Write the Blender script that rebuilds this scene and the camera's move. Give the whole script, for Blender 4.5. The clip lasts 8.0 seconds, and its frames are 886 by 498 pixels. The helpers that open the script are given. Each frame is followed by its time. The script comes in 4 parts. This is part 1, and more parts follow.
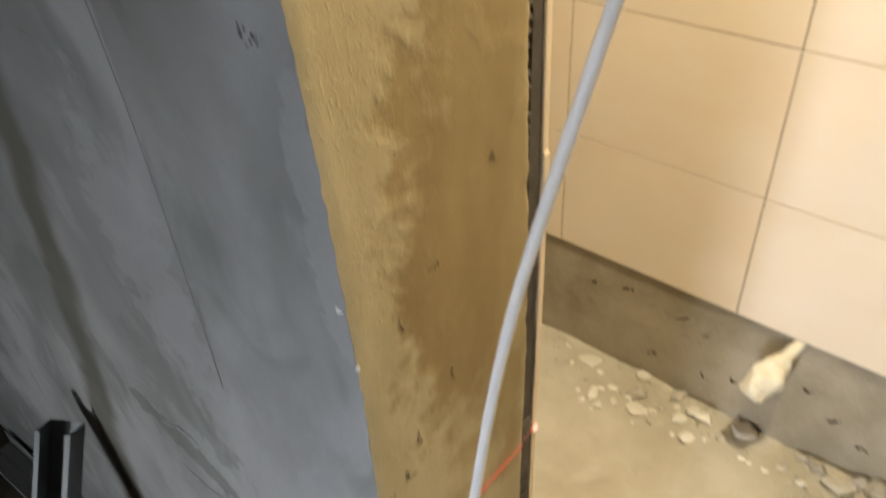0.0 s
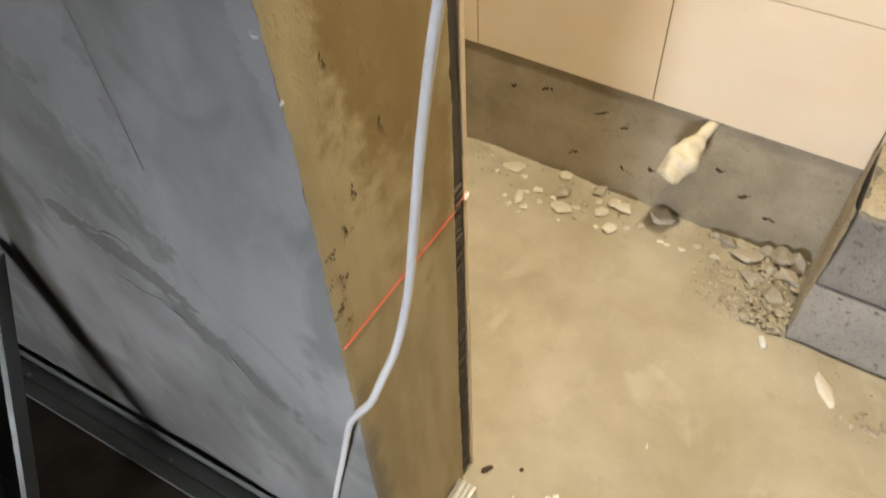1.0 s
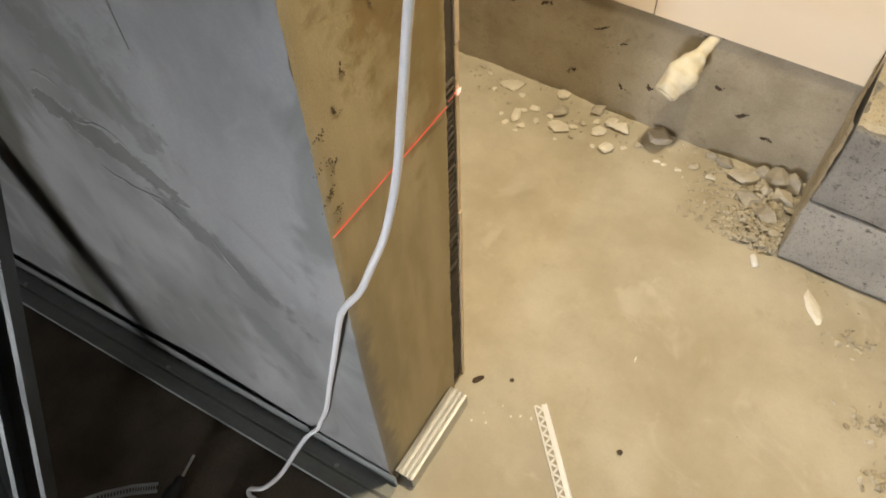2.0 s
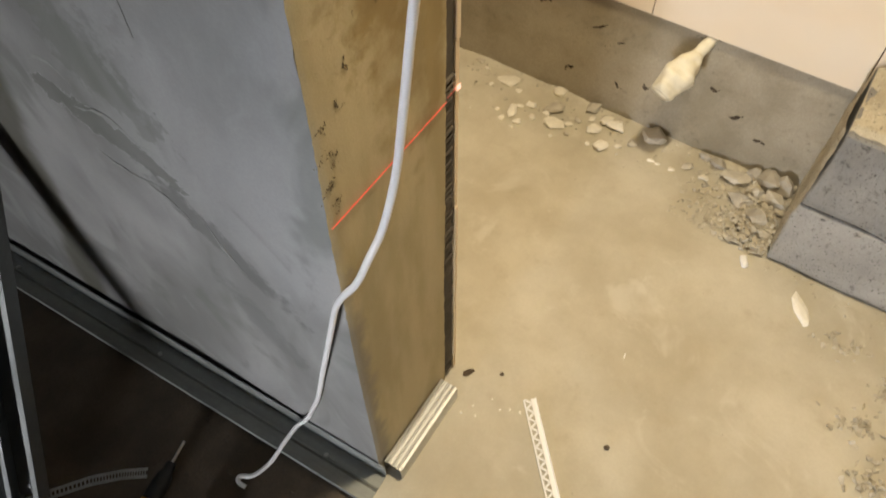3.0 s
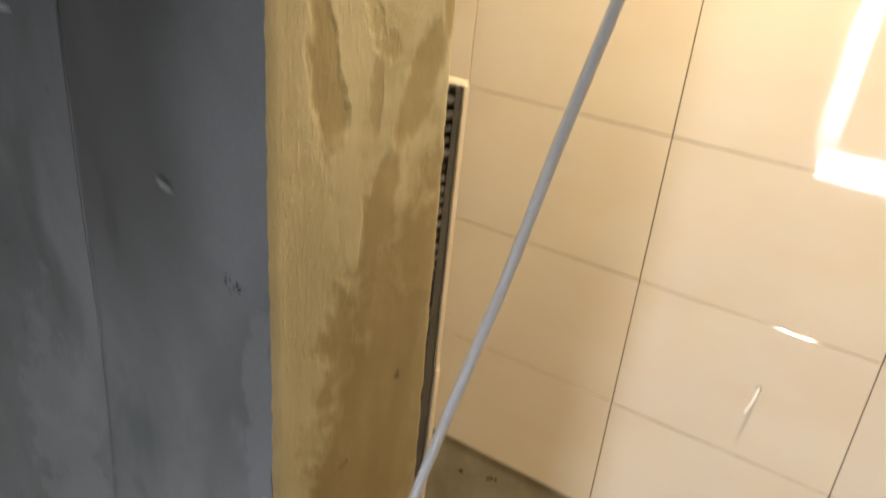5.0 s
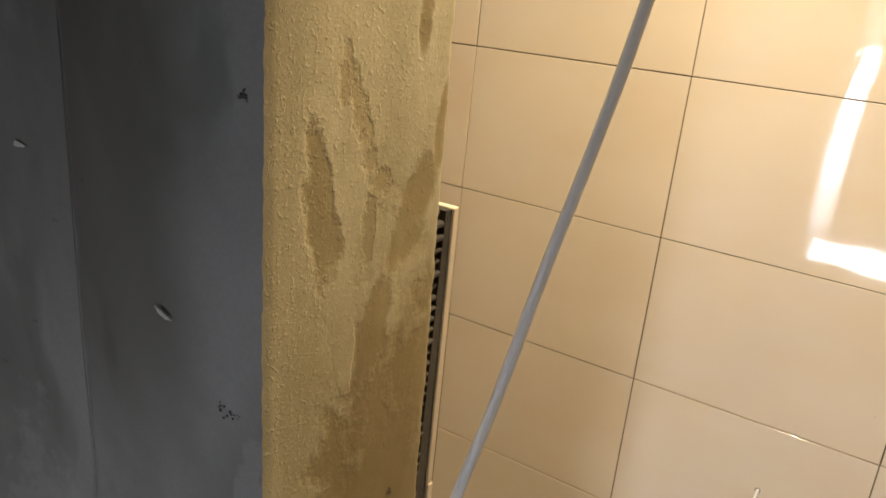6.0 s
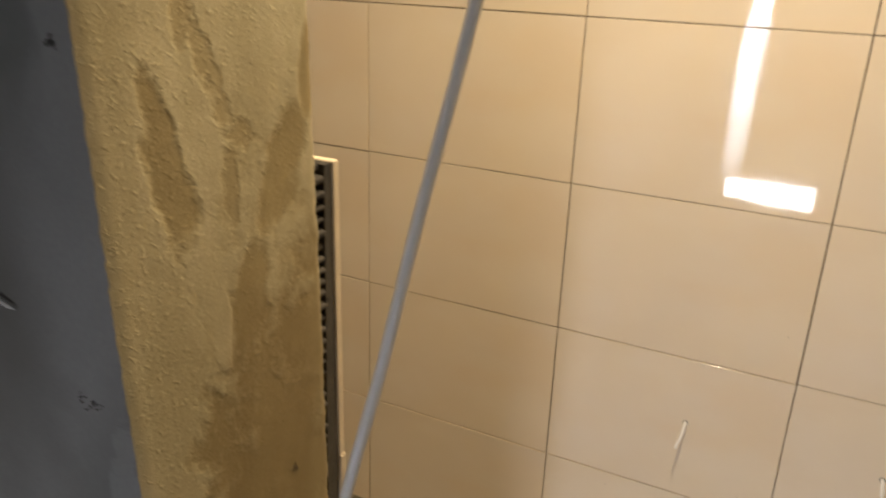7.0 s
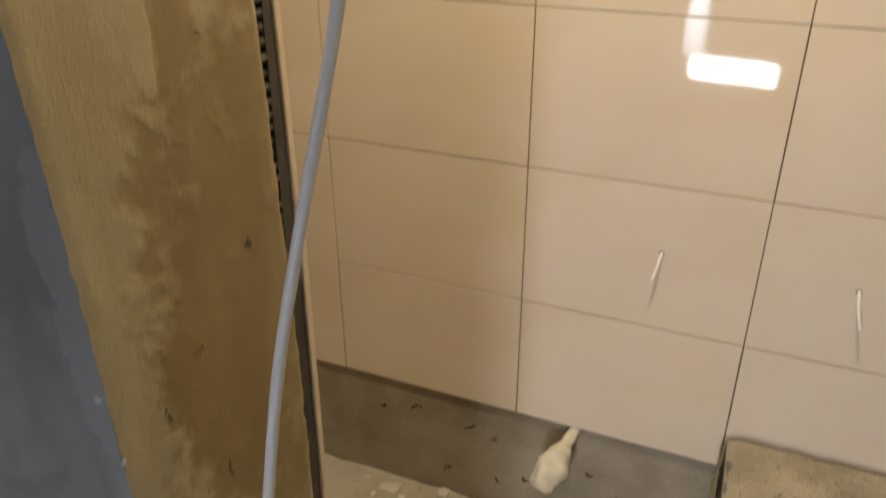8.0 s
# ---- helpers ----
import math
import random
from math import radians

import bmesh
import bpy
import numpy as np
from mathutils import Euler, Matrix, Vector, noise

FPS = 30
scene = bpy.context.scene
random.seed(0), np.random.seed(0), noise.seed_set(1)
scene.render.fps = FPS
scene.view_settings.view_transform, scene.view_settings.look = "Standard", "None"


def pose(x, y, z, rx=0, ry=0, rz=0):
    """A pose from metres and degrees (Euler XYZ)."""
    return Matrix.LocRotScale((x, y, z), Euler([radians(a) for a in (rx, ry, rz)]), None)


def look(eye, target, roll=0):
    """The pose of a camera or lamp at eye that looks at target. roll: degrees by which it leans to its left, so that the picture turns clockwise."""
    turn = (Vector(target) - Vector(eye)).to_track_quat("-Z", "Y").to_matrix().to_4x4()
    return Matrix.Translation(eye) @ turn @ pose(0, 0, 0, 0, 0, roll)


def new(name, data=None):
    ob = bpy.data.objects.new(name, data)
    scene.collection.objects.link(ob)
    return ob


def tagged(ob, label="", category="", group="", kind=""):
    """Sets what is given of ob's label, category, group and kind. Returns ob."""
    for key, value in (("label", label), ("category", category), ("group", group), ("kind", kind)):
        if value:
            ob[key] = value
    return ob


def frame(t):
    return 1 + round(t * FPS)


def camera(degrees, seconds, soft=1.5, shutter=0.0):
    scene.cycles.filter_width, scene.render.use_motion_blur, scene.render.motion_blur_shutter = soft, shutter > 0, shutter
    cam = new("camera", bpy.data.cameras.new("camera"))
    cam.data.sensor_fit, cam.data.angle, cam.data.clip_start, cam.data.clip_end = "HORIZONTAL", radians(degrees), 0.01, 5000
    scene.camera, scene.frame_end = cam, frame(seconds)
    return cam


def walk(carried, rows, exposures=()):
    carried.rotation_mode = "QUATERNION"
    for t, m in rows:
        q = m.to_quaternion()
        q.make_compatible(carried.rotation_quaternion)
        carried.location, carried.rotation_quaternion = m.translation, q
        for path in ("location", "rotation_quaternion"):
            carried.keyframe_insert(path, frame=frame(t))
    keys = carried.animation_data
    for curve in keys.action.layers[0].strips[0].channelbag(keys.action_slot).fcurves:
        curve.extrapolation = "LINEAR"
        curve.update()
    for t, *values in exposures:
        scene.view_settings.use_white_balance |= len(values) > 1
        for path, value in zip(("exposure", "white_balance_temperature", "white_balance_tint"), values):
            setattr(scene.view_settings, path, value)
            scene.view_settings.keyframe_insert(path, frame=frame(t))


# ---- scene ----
cam = camera(61.6, 8.0, 1.7, 0.5)
PATH = [
    (0, (0.291, -0.227, 1.478), (-0.752, 0.938, 0.231), -3.5),
    (0.5, (0.301, -0.255, 1.433), (-0.542, 0.859, 0.001), -4.2),
    (1, (0.318, -0.277, 1.411), (-0.405, 0.77, -0.132), -3.6),
    (1.5, (0.337, -0.297, 1.383), (-0.346, 0.699, -0.212), -3.3),
    (1.7, (0.347, -0.301, 1.382), (-0.324, 0.655, -0.241), -3.6),
    (2.8, (0.336, -0.31, 1.383), (-0.272, 0.615, -0.282), -0.8),
    (3, (0.342, -0.311, 1.391), (-0.279, 0.621, -0.266), -0.7),
    (3.5, (0.334, -0.312, 1.425), (-0.345, 0.778, -0.108), 1.7),
    (4, (0.324, -0.311, 1.461), (-0.418, 0.929, 0.078), 4.0),
    (4.5, (0.317, -0.312, 1.516), (-0.515, 1.12, 0.394), 5.7),
    (5, (0.32, -0.33, 1.585), (-0.594, 1.237, 0.744), 6.6),
    (5.2, (0.322, -0.335, 1.615), (-0.615, 1.262, 0.859), 6.7),
    (6.3, (0.325, -0.333, 1.623), (-0.633, 1.307, 0.997), 5.6),
    (6.5, (0.325, -0.324, 1.621), (-0.597, 1.332, 0.983), 5.1),
    (7, (0.346, -0.287, 1.598), (-0.452, 1.41, 0.903), 2.6),
    (7.5, (0.356, -0.274, 1.535), (-0.353, 1.431, 0.766), 1.2),
    (8, (0.349, -0.276, 1.448), (-0.328, 1.373, 0.539), 0.4),
]
EXPOSURE = [(0, 0.22, 6150, 9), (1.5, 0.08, 6300, 10), (3, 0.08, 6350, 10), (4, 0.08, 6300, 10), (4.5, 0.04, 6150, 9), (5, -0.22, 6200, 10),
            (6.4, -0.74, 6500, 13), (7, -0.83, 6550, 13), (8, -0.83, 6300, 13)]
walk(cam, [(t, look(eye, target, roll)) for t, eye, target, roll in PATH], EXPOSURE)

# ---------------------------------------------------------------- light
W = bpy.data.worlds.new("world")
scene.world = W
W.use_nodes = True
W.node_tree.nodes["Background"].inputs[0].default_value = (0.9, 0.95, 1.0, 1)
W.node_tree.nodes["Background"].inputs[1].default_value = 0.02


def area_lamp(name, place, target, sx, sy, watts, colour, spread=180, shape="RECTANGLE"):
    d = bpy.data.lights.new(name, "AREA")
    d.shape, d.size, d.size_y, d.energy, d.color, d.spread = shape, sx, sy, watts, colour, radians(spread)
    ob = new(name, d)
    ob.matrix_world = look(place, target)
    return ob


WARM, COOL = (1.0, 0.835, 0.565), (1.0, 0.97, 0.94)
area_lamp("ceiling_lamp_light", (0.24, 0.37, 2.425), (0.24, 0.37, 0), 0.13, 0.13, 33.0, WARM, 180, "DISK")
# daylight past the edges of the blind in the hall window
area_lamp("window_light_sill", (0.235, -2.93, 0.28), (-0.08, 0.0, 0.34), 0.55, 0.14, 4.9, COOL, 62)
area_lamp("window_light_side", (-0.03, -2.93, 0.98), (0.74, 0.0, 0.60), 0.13, 1.3, 3.6, (0.85, 0.90, 1.0), 46)


# ---------------------------------------------------------------- materials
class Nodes:
    """Short hand for one procedural material."""

    def __init__(self, name, rough=0.7, metal=0.0):
        self.m = bpy.data.materials.new(name)
        self.m.use_nodes = True
        self.t = self.m.node_tree
        self.b = self.t.nodes["Principled BSDF"]
        self.b.inputs["Roughness"].default_value = rough
        self.b.inputs["Metallic"].default_value = metal
        self.co = self.t.nodes.new("ShaderNodeTexCoord").outputs["Object"]
        self.height = None

    def put(self, socket, v):
        if isinstance(v, bpy.types.NodeSocket):
            self.t.links.new(v, socket)
        elif isinstance(v, tuple) and len(v) == 3 and socket.type == "RGBA":
            socket.default_value = (*v, 1)
        else:
            socket.default_value = v

    def math(self, op, a, b=0.0, clamp=False):
        n = self.t.nodes.new("ShaderNodeMath")
        n.operation, n.use_clamp = op, clamp
        self.put(n.inputs[0], a), self.put(n.inputs[1], b)
        return n.outputs[0]

    def place(self, scale=(1, 1, 1), turn=(0, 0, 0), shift=(0, 0, 0)):
        n = self.t.nodes.new("ShaderNodeMapping")
        self.t.links.new(self.co, n.inputs[0])
        n.inputs["Scale"].default_value, n.inputs["Location"].default_value = scale, shift
        n.inputs["Rotation"].default_value = [radians(a) for a in turn]
        return n.outputs[0]

    def noise(self, scale, detail=4, rough=0.55, at=None, distort=0.0):
        n = self.t.nodes.new("ShaderNodeTexNoise")
        self.t.links.new(at or self.co, n.inputs["Vector"])
        for k, v in (("Scale", scale), ("Detail", detail), ("Roughness", rough), ("Distortion", distort)):
            n.inputs[k].default_value = v
        return n.outputs["Fac"]

    def cells(self, scale, at=None, feature="F1"):
        n = self.t.nodes.new("ShaderNodeTexVoronoi")
        n.feature = feature
        self.t.links.new(at or self.co, n.inputs["Vector"])
        n.inputs["Scale"].default_value = scale
        return n.outputs["Distance"]

    def ramp(self, v, lo, hi, a=0.0, b=1.0):
        n = self.t.nodes.new("ShaderNodeMapRange")
        n.interpolation_type = "SMOOTHSTEP"
        self.put(n.inputs[0], v)
        for k, q in ((1, lo), (2, hi), (3, a), (4, b)):
            n.inputs[k].default_value = q
        return n.outputs[0]

    def mix(self, f, a, b, kind="MIX"):
        n = self.t.nodes.new("ShaderNodeMix")
        n.data_type, n.blend_type = "RGBA", kind
        self.put(n.inputs[0], f), self.put(n.inputs[6], a), self.put(n.inputs[7], b)
        return n.outputs[2]

    def axes(self):
        n = self.t.nodes.new("ShaderNodeSeparateXYZ")
        self.t.links.new(self.co, n.inputs[0])
        return n.outputs

    def random(self):
        return self.t.nodes.new("ShaderNodeObjectInfo").outputs["Random"]

    def colour(self, v):
        self.put(self.b.inputs["Base Color"], v)
        return self

    def rough(self, v):
        self.put(self.b.inputs["Roughness"], v)
        return self

    def bump(self, h, strength, distance):
        n = self.t.nodes.new("ShaderNodeBump")
        n.inputs["Strength"].default_value, n.inputs["Distance"].default_value = strength, distance
        self.put(n.inputs["Height"], h)
        if self.height:
            self.t.links.new(self.height, n.inputs["Normal"])
        self.height = n.outputs[0]
        self.t.links.new(self.height, self.b.inputs["Normal"])
        return self


def blob(n, u, v, u0, v0, ru, rv, slant, wob, soft=0.35):
    """A soft-edged patch round (u0, v0): 1 inside, 0 outside."""
    du = n.math("SUBTRACT", u, u0)
    dv = n.math("SUBTRACT", v, v0)
    du = n.math("ADD", du, n.math("MULTIPLY", dv, slant))
    q = n.math("ADD", n.math("POWER", n.math("DIVIDE", du, ru), 2.0), n.math("POWER", n.math("DIVIDE", dv, rv), 2.0))
    q = n.math("ADD", q, wob)
    return n.ramp(q, 1.0 - soft, 1.0 + soft, 1.0, 0.0)


def plain(name, colour, rough=0.5, metal=0.0, vary=0.12, scale=60, bump=0.2):
    n = Nodes(name, rough, metal)
    f = n.noise(scale)
    g = n.noise(scale * 0.12, 3)
    dark = tuple(c * (1 - 2 * vary) for c in colour)
    n.colour(n.mix(n.ramp(n.math("ADD", n.math("MULTIPLY", f, 0.5), n.math("MULTIPLY", g, 0.5)), 0.3, 0.7), dark, colour))
    n.rough(n.ramp(g, 0.3, 0.7, max(rough - 0.08, 0.02), min(rough + 0.1, 1)))
    if bump:
        n.bump(f, bump, 0.001)
    return n.m


def grey_plaster():
    n = Nodes("grey_cement_skim", 0.75)
    flow = n.place((1, 1, 0.55), (0, -24, 0))
    big = n.noise(4.2, 4, 0.5, flow, 0.5)
    mid = n.noise(8.0, 3, 0.55, flow, 0.9)
    fine = n.noise(260, 3)
    c = n.mix(n.ramp(big, 0.36, 0.66), (0.219, 0.218, 0.210), (0.373, 0.372, 0.365))
    c = n.mix(n.ramp(mid, 0.53, 0.68, 0, 0.6), c, (0.172, 0.182, 0.163))
    c = n.mix(n.ramp(mid, 0.30, 0.42, 0.5, 0), c, (0.386, 0.386, 0.382))
    x, y, z = n.axes()
    wob = n.ramp(n.noise(26, 6, 0.7), 0.2, 0.8, -1.1, 1.1)
    scar = blob(n, z, x, 0.735, -0.33, 0.027, 0.095, 0.38, wob, 0.15)
    c = n.mix(n.math("MULTIPLY", scar, 0.75), c, (0.158, 0.163, 0.146))
    # highlight along the scar's raised edge, painted as a paler rim
    lip = n.math("MULTIPLY", scar, n.math("SUBTRACT", 1.0, scar))
    c = n.mix(n.math("MULTIPLY", lip, 3.0, True), c, (0.429, 0.433, 0.429))
    scar = blob(n, z, x, 0.845, -0.30, 0.06, 0.075, 0.7, wob, 0.3)
    c = n.mix(n.math("MULTIPLY", scar, 0.6), c, (0.185, 0.194, 0.172))
    scar = blob(n, z, x, 0.60, -0.20, 0.035, 0.10, 0.9, wob, 0.5)
    c = n.mix(n.math("MULTIPLY", scar, 0.75), c, (0.142, 0.144, 0.138))
    scar = blob(n, z, x, 0.40, -0.17, 0.05, 0.07, 1.1, wob, 0.5)
    c = n.mix(n.math("MULTIPLY", scar, 0.5), c, (0.151, 0.154, 0.151))
    pale = blob(n, z, x, 1.06, -0.27, 0.16, 0.055, 0.3, wob, 0.35)
    c = n.mix(n.math("MULTIPLY", pale, 0.5), c, (0.377, 0.377, 0.373))
    pale = blob(n, z, x, 1.19, -0.012, 0.11, 0.018, 0.0, wob, 0.3)
    c = n.mix(n.math("MULTIPLY", pale, 0.6), c, (0.369, 0.369, 0.365))
    # slanting shadow painted into the skim colour; nothing built casts it
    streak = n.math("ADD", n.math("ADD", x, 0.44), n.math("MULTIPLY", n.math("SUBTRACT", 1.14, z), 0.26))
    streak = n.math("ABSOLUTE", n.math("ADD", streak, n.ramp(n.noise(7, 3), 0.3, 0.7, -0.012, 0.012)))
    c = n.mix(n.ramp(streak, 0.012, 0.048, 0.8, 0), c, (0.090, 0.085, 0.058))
    # damp brown band; its darkening upward paints in the shade high on the wall
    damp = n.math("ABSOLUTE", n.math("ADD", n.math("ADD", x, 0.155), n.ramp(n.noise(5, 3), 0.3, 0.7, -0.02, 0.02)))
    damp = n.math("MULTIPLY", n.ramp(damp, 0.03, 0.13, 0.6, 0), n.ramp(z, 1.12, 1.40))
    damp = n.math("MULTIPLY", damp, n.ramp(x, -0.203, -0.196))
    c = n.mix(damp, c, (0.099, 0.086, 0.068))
    fleck = n.math("MULTIPLY", n.ramp(n.noise(38, 6, 0.75), 0.66, 0.71), n.ramp(n.noise(5, 2), 0.5, 0.62))
    c = n.mix(n.math("MULTIPLY", fleck, 0.8), c, (0.061, 0.061, 0.061))
    c = n.mix(n.ramp(fine, 0.25, 0.75, 0.0, 0.16), c, (0.172, 0.172, 0.172))
    n.colour(c).rough(n.ramp(mid, 0.3, 0.7, 0.62, 0.86))
    n.bump(n.noise(5, 3, 0.5, flow), 0.5, 0.006).bump(mid, 0.35, 0.003).bump(fine, 0.25, 0.0006)
    return n.m


def sand_plaster():
    n = Nodes("sandy_cement_render", 0.92)
    x, y, z = n.axes()
    tall = n.place((1, 1, 0.3))
    wob = n.ramp(n.noise(24, 5, 0.6), 0.2, 0.8, -0.85, 0.85)
    grain = n.noise(560, 3, 0.7)
    rough_side = n.math("MAXIMUM", n.ramp(y, 0.02, 0.075, 1.0, 0.25), n.ramp(z, 1.35, 1.6, 0.25, 0.8))
    mid = n.noise(13, 4, 0.55, tall)
    c = n.mix(n.ramp(mid, 0.34, 0.66), (0.44, 0.378, 0.225), (0.585, 0.51, 0.33))
    damp = blob(n, y, z, 0.040, 1.475, 0.014, 0.064, 0.16, wob, 0.45)
    damp = n.math("MAXIMUM", damp, blob(n, y, z, 0.050, 1.445, 0.017, 0.032, 0.1, wob, 0.6))
    for p in ((0.158, 1.455, 0.024, 0.055, -0.45), (0.192, 1.525, 0.012, 0.05, -0.2), (0.15, 1.61, 0.008, 0.03, 0.0),
              (0.115, 1.36, 0.022, 0.05, -0.2), (0.137, 1.14, 0.090, 0.245, -0.03),
              (0.190, 0.87, 0.020, 0.09, 0.0)):
        damp = n.math("MAXIMUM", damp, blob(n, y, z, *p, wob, 0.6))
    damp = n.math("MAXIMUM", damp, n.math("MULTIPLY", blob(n, y, z, 0.150, 1.10, 0.085, 0.30, 0.03, wob, 0.85), 0.85))
    frill = n.ramp(n.noise(55, 5, 0.65), 0.25, 0.75, -0.9, 0.9)
    for p in ((0.086, 1.525, 0.010, 0.048, 0.4), (0.108, 1.487, 0.014, 0.011, 0.2), (0.098, 1.452, 0.008, 0.030, 0.0), (0.062, 1.565, 0.007, 0.02, 0.0)):
        damp = n.math("MAXIMUM", damp, n.math("MULTIPLY", blob(n, y, z, *p, frill, 0.7), 0.75))
    dry = blob(n, y, z, 0.076, 1.37, 0.012, 0.055, 0.1, wob, 0.2)
    damp = n.math("MULTIPLY", damp, n.math("SUBTRACT", 1.0, dry))
    wet = n.mix(n.ramp(n.noise(16, 4, 0.55, tall), 0.25, 0.75), (0.215, 0.150, 0.050), (0.36, 0.272, 0.11))
    c = n.mix(n.math("MULTIPLY", damp, 0.86), c, wet)
    deep = blob(n, y, z, 0.140, 1.15, 0.086, 0.225, -0.03, n.math("MULTIPLY", wob, 0.5), 0.4)
    deep = n.math("MULTIPLY", deep, n.ramp(n.noise(11, 3, 0.5, tall), 0.25, 0.6, 0.2, 0.68))
    c = n.mix(deep, c, (0.255, 0.175, 0.066))
    c = n.mix(n.ramp(n.noise(8, 3, 0.5, tall), 0.35, 0.7, 0.0, 0.35), c, (0.385, 0.30, 0.155))
    smear = n.math("ADD", y, n.ramp(n.noise(14, 4, 0.6), 0.25, 0.75, -0.014, 0.014))
    smear = n.math("MULTIPLY", n.ramp(smear, -0.004, 0.022, 1.0, 0.0), n.ramp(n.math("ADD", z, n.ramp(n.noise(6, 3), 0.3, 0.7, -0.1, 0.1)), 0.55, 0.80, 1.0, 0.0))
    c = n.mix(n.math("MULTIPLY", smear, 0.8), c, (0.25, 0.24, 0.215))
    pit = n.math("MULTIPLY", n.ramp(n.noise(75, 5, 0.75), 0.64, 0.70), n.ramp(n.noise(9, 2), 0.45, 0.6))
    c = n.mix(n.math("MULTIPLY", pit, 0.75), c, (0.12, 0.085, 0.05))
    c = n.mix(n.ramp(grain, 0.3, 0.7, 0.0, 0.22), c, (0.25, 0.19, 0.11))
    n.colour(c).rough(n.ramp(damp, 0, 1, 0.95, 0.8))
    n.bump(n.math("SUBTRACT", 1.0, damp), 0.35, 0.0025).bump(n.math("MULTIPLY", n.ramp(n.noise(210, 3, 0.6), 0.52, 0.74), rough_side), 0.28, 0.0016).bump(n.noise(28, 4, 0.6), 0.05, 0.003).bump(grain, 0.35, 0.0008)
    n.bump(n.math("SUBTRACT", 1.0, pit), 0.5, 0.002)
    return n.m


def glazed_tile():
    n = Nodes("cream_glazed_tile", 0.1)
    band = n.place((1.0, 1, 2.0))
    r = n.random()
    a = n.noise(2.6, 3, 0.45, band, 0.5)
    b = n.noise(5.0, 3, 0.5, n.place((0.7, 1, 1.8), (0, 0, 0), (3, 1, 5)))
    c = n.mix(n.ramp(a, 0.35, 0.68), (0.765, 0.675, 0.565), (0.80, 0.725, 0.64))
    c = n.mix(n.ramp(b, 0.42, 0.68, 0, 0.4), c, (0.76, 0.615, 0.45))
    c = n.mix(n.ramp(n.noise(2.6, 3), 0.35, 0.7, 0, 0.45), c, (0.80, 0.68, 0.49))
    c = n.mix(n.ramp(r, 0, 1, 0, 0.18), c, (0.68, 0.60, 0.49))
    n.colour(c).rough(n.ramp(n.noise(25, 3), 0.3, 0.7, 0.025, 0.05))
    n.b.inputs["Specular IOR Level"].default_value = 0.5
    n.bump(n.noise(5.5, 2), 0.25, 0.0012).bump(n.noise(60, 2), 0.05, 0.0006)
    return n.m


def screed():
    n = Nodes("sandy_floor_screed", 0.8)
    big = n.noise(3.2, 5, 0.6)
    mid = n.noise(14, 5, 0.62)
    fine = n.noise(170, 4, 0.7)
    c = n.mix(n.ramp(big, 0.3, 0.7), (0.47, 0.425, 0.32), (0.65, 0.61, 0.505))
    c = n.mix(n.ramp(mid, 0.55, 0.75, 0, 0.45), c, (0.44, 0.385, 0.28))
    c = n.mix(n.ramp(mid, 0.25, 0.4, 0.4, 0), c, (0.68, 0.65, 0.555))
    spot = n.math("MULTIPLY", n.ramp(n.noise(46, 5, 0.7), 0.68, 0.73), n.ramp(n.noise(6, 2), 0.45, 0.65))
    c = n.mix(n.math("MULTIPLY", spot, 0.6), c, (0.20, 0.16, 0.10))
    c = n.mix(n.ramp(fine, 0.3, 0.7, 0, 0.1), c, (0.33, 0.28, 0.19))
    dust = n.ramp(n.noise(5.5, 4, 0.65, None, 0.8), 0.56, 0.7, 0, 0.5)
    c = n.mix(dust, c, (0.70, 0.67, 0.59))
    n.colour(c).rough(n.ramp(mid, 0.3, 0.7, 0.6, 0.85))
    n.bump(mid, 0.3, 0.003).bump(fine, 0.16, 0.0008)
    return n.m


def cement(name, lo, hi, pits=0.5, bump=0.5, scale=1.0):
    n = Nodes(name, 0.9)
    big = n.noise(6 * scale, 5, 0.6)
    fine = n.noise(190, 4, 0.75)
    c = n.mix(n.ramp(big, 0.32, 0.68), lo, hi)
    c = n.mix(n.ramp(fine, 0.3, 0.7, 0, 0.3), c, tuple(v * 0.6 for v in lo))
    hole = n.math("MULTIPLY", n.ramp(n.noise(75 * scale, 5, 0.75), 0.585, 0.66), n.ramp(n.noise(11 * scale, 3), 0.38, 0.6))
    c = n.mix(n.math("MULTIPLY", hole, pits), c, (0.045, 0.04, 0.035))
    if pits > 0.9:
        pore = n.ramp(n.noise(210, 2, 0.6), 0.63, 0.68)
        c = n.mix(n.math("MULTIPLY", pore, 0.85), c, (0.05, 0.045, 0.04))
        n.bump(n.math("SUBTRACT", 1.0, pore), 0.6, 0.002)
    n.colour(c).bump(fine, bump, 0.0012).bump(n.math("SUBTRACT", 1.0, hole), 0.6, 0.003).bump(big, 0.4, 0.004)
    return n.m


def zinc(name="galvanised_steel", base=(0.74, 0.75, 0.74), rough=0.5, metal=0.85):
    n = Nodes(name, rough, metal)
    streak = n.noise(40, 4, 0.6, n.place((0.15, 1, 1)))
    spangle = n.cells(90)
    c = n.mix(n.ramp(streak, 0.3, 0.7), tuple(v * 0.72 for v in base), base)
    c = n.mix(n.ramp(spangle, 0.0, 0.9, 0.0, 0.25), c, tuple(v * 0.6 for v in base))
    n.colour(c).rough(n.ramp(streak, 0.3, 0.7, rough - 0.08, rough + 0.14)).bump(streak, 0.15, 0.0006)
    return n.m


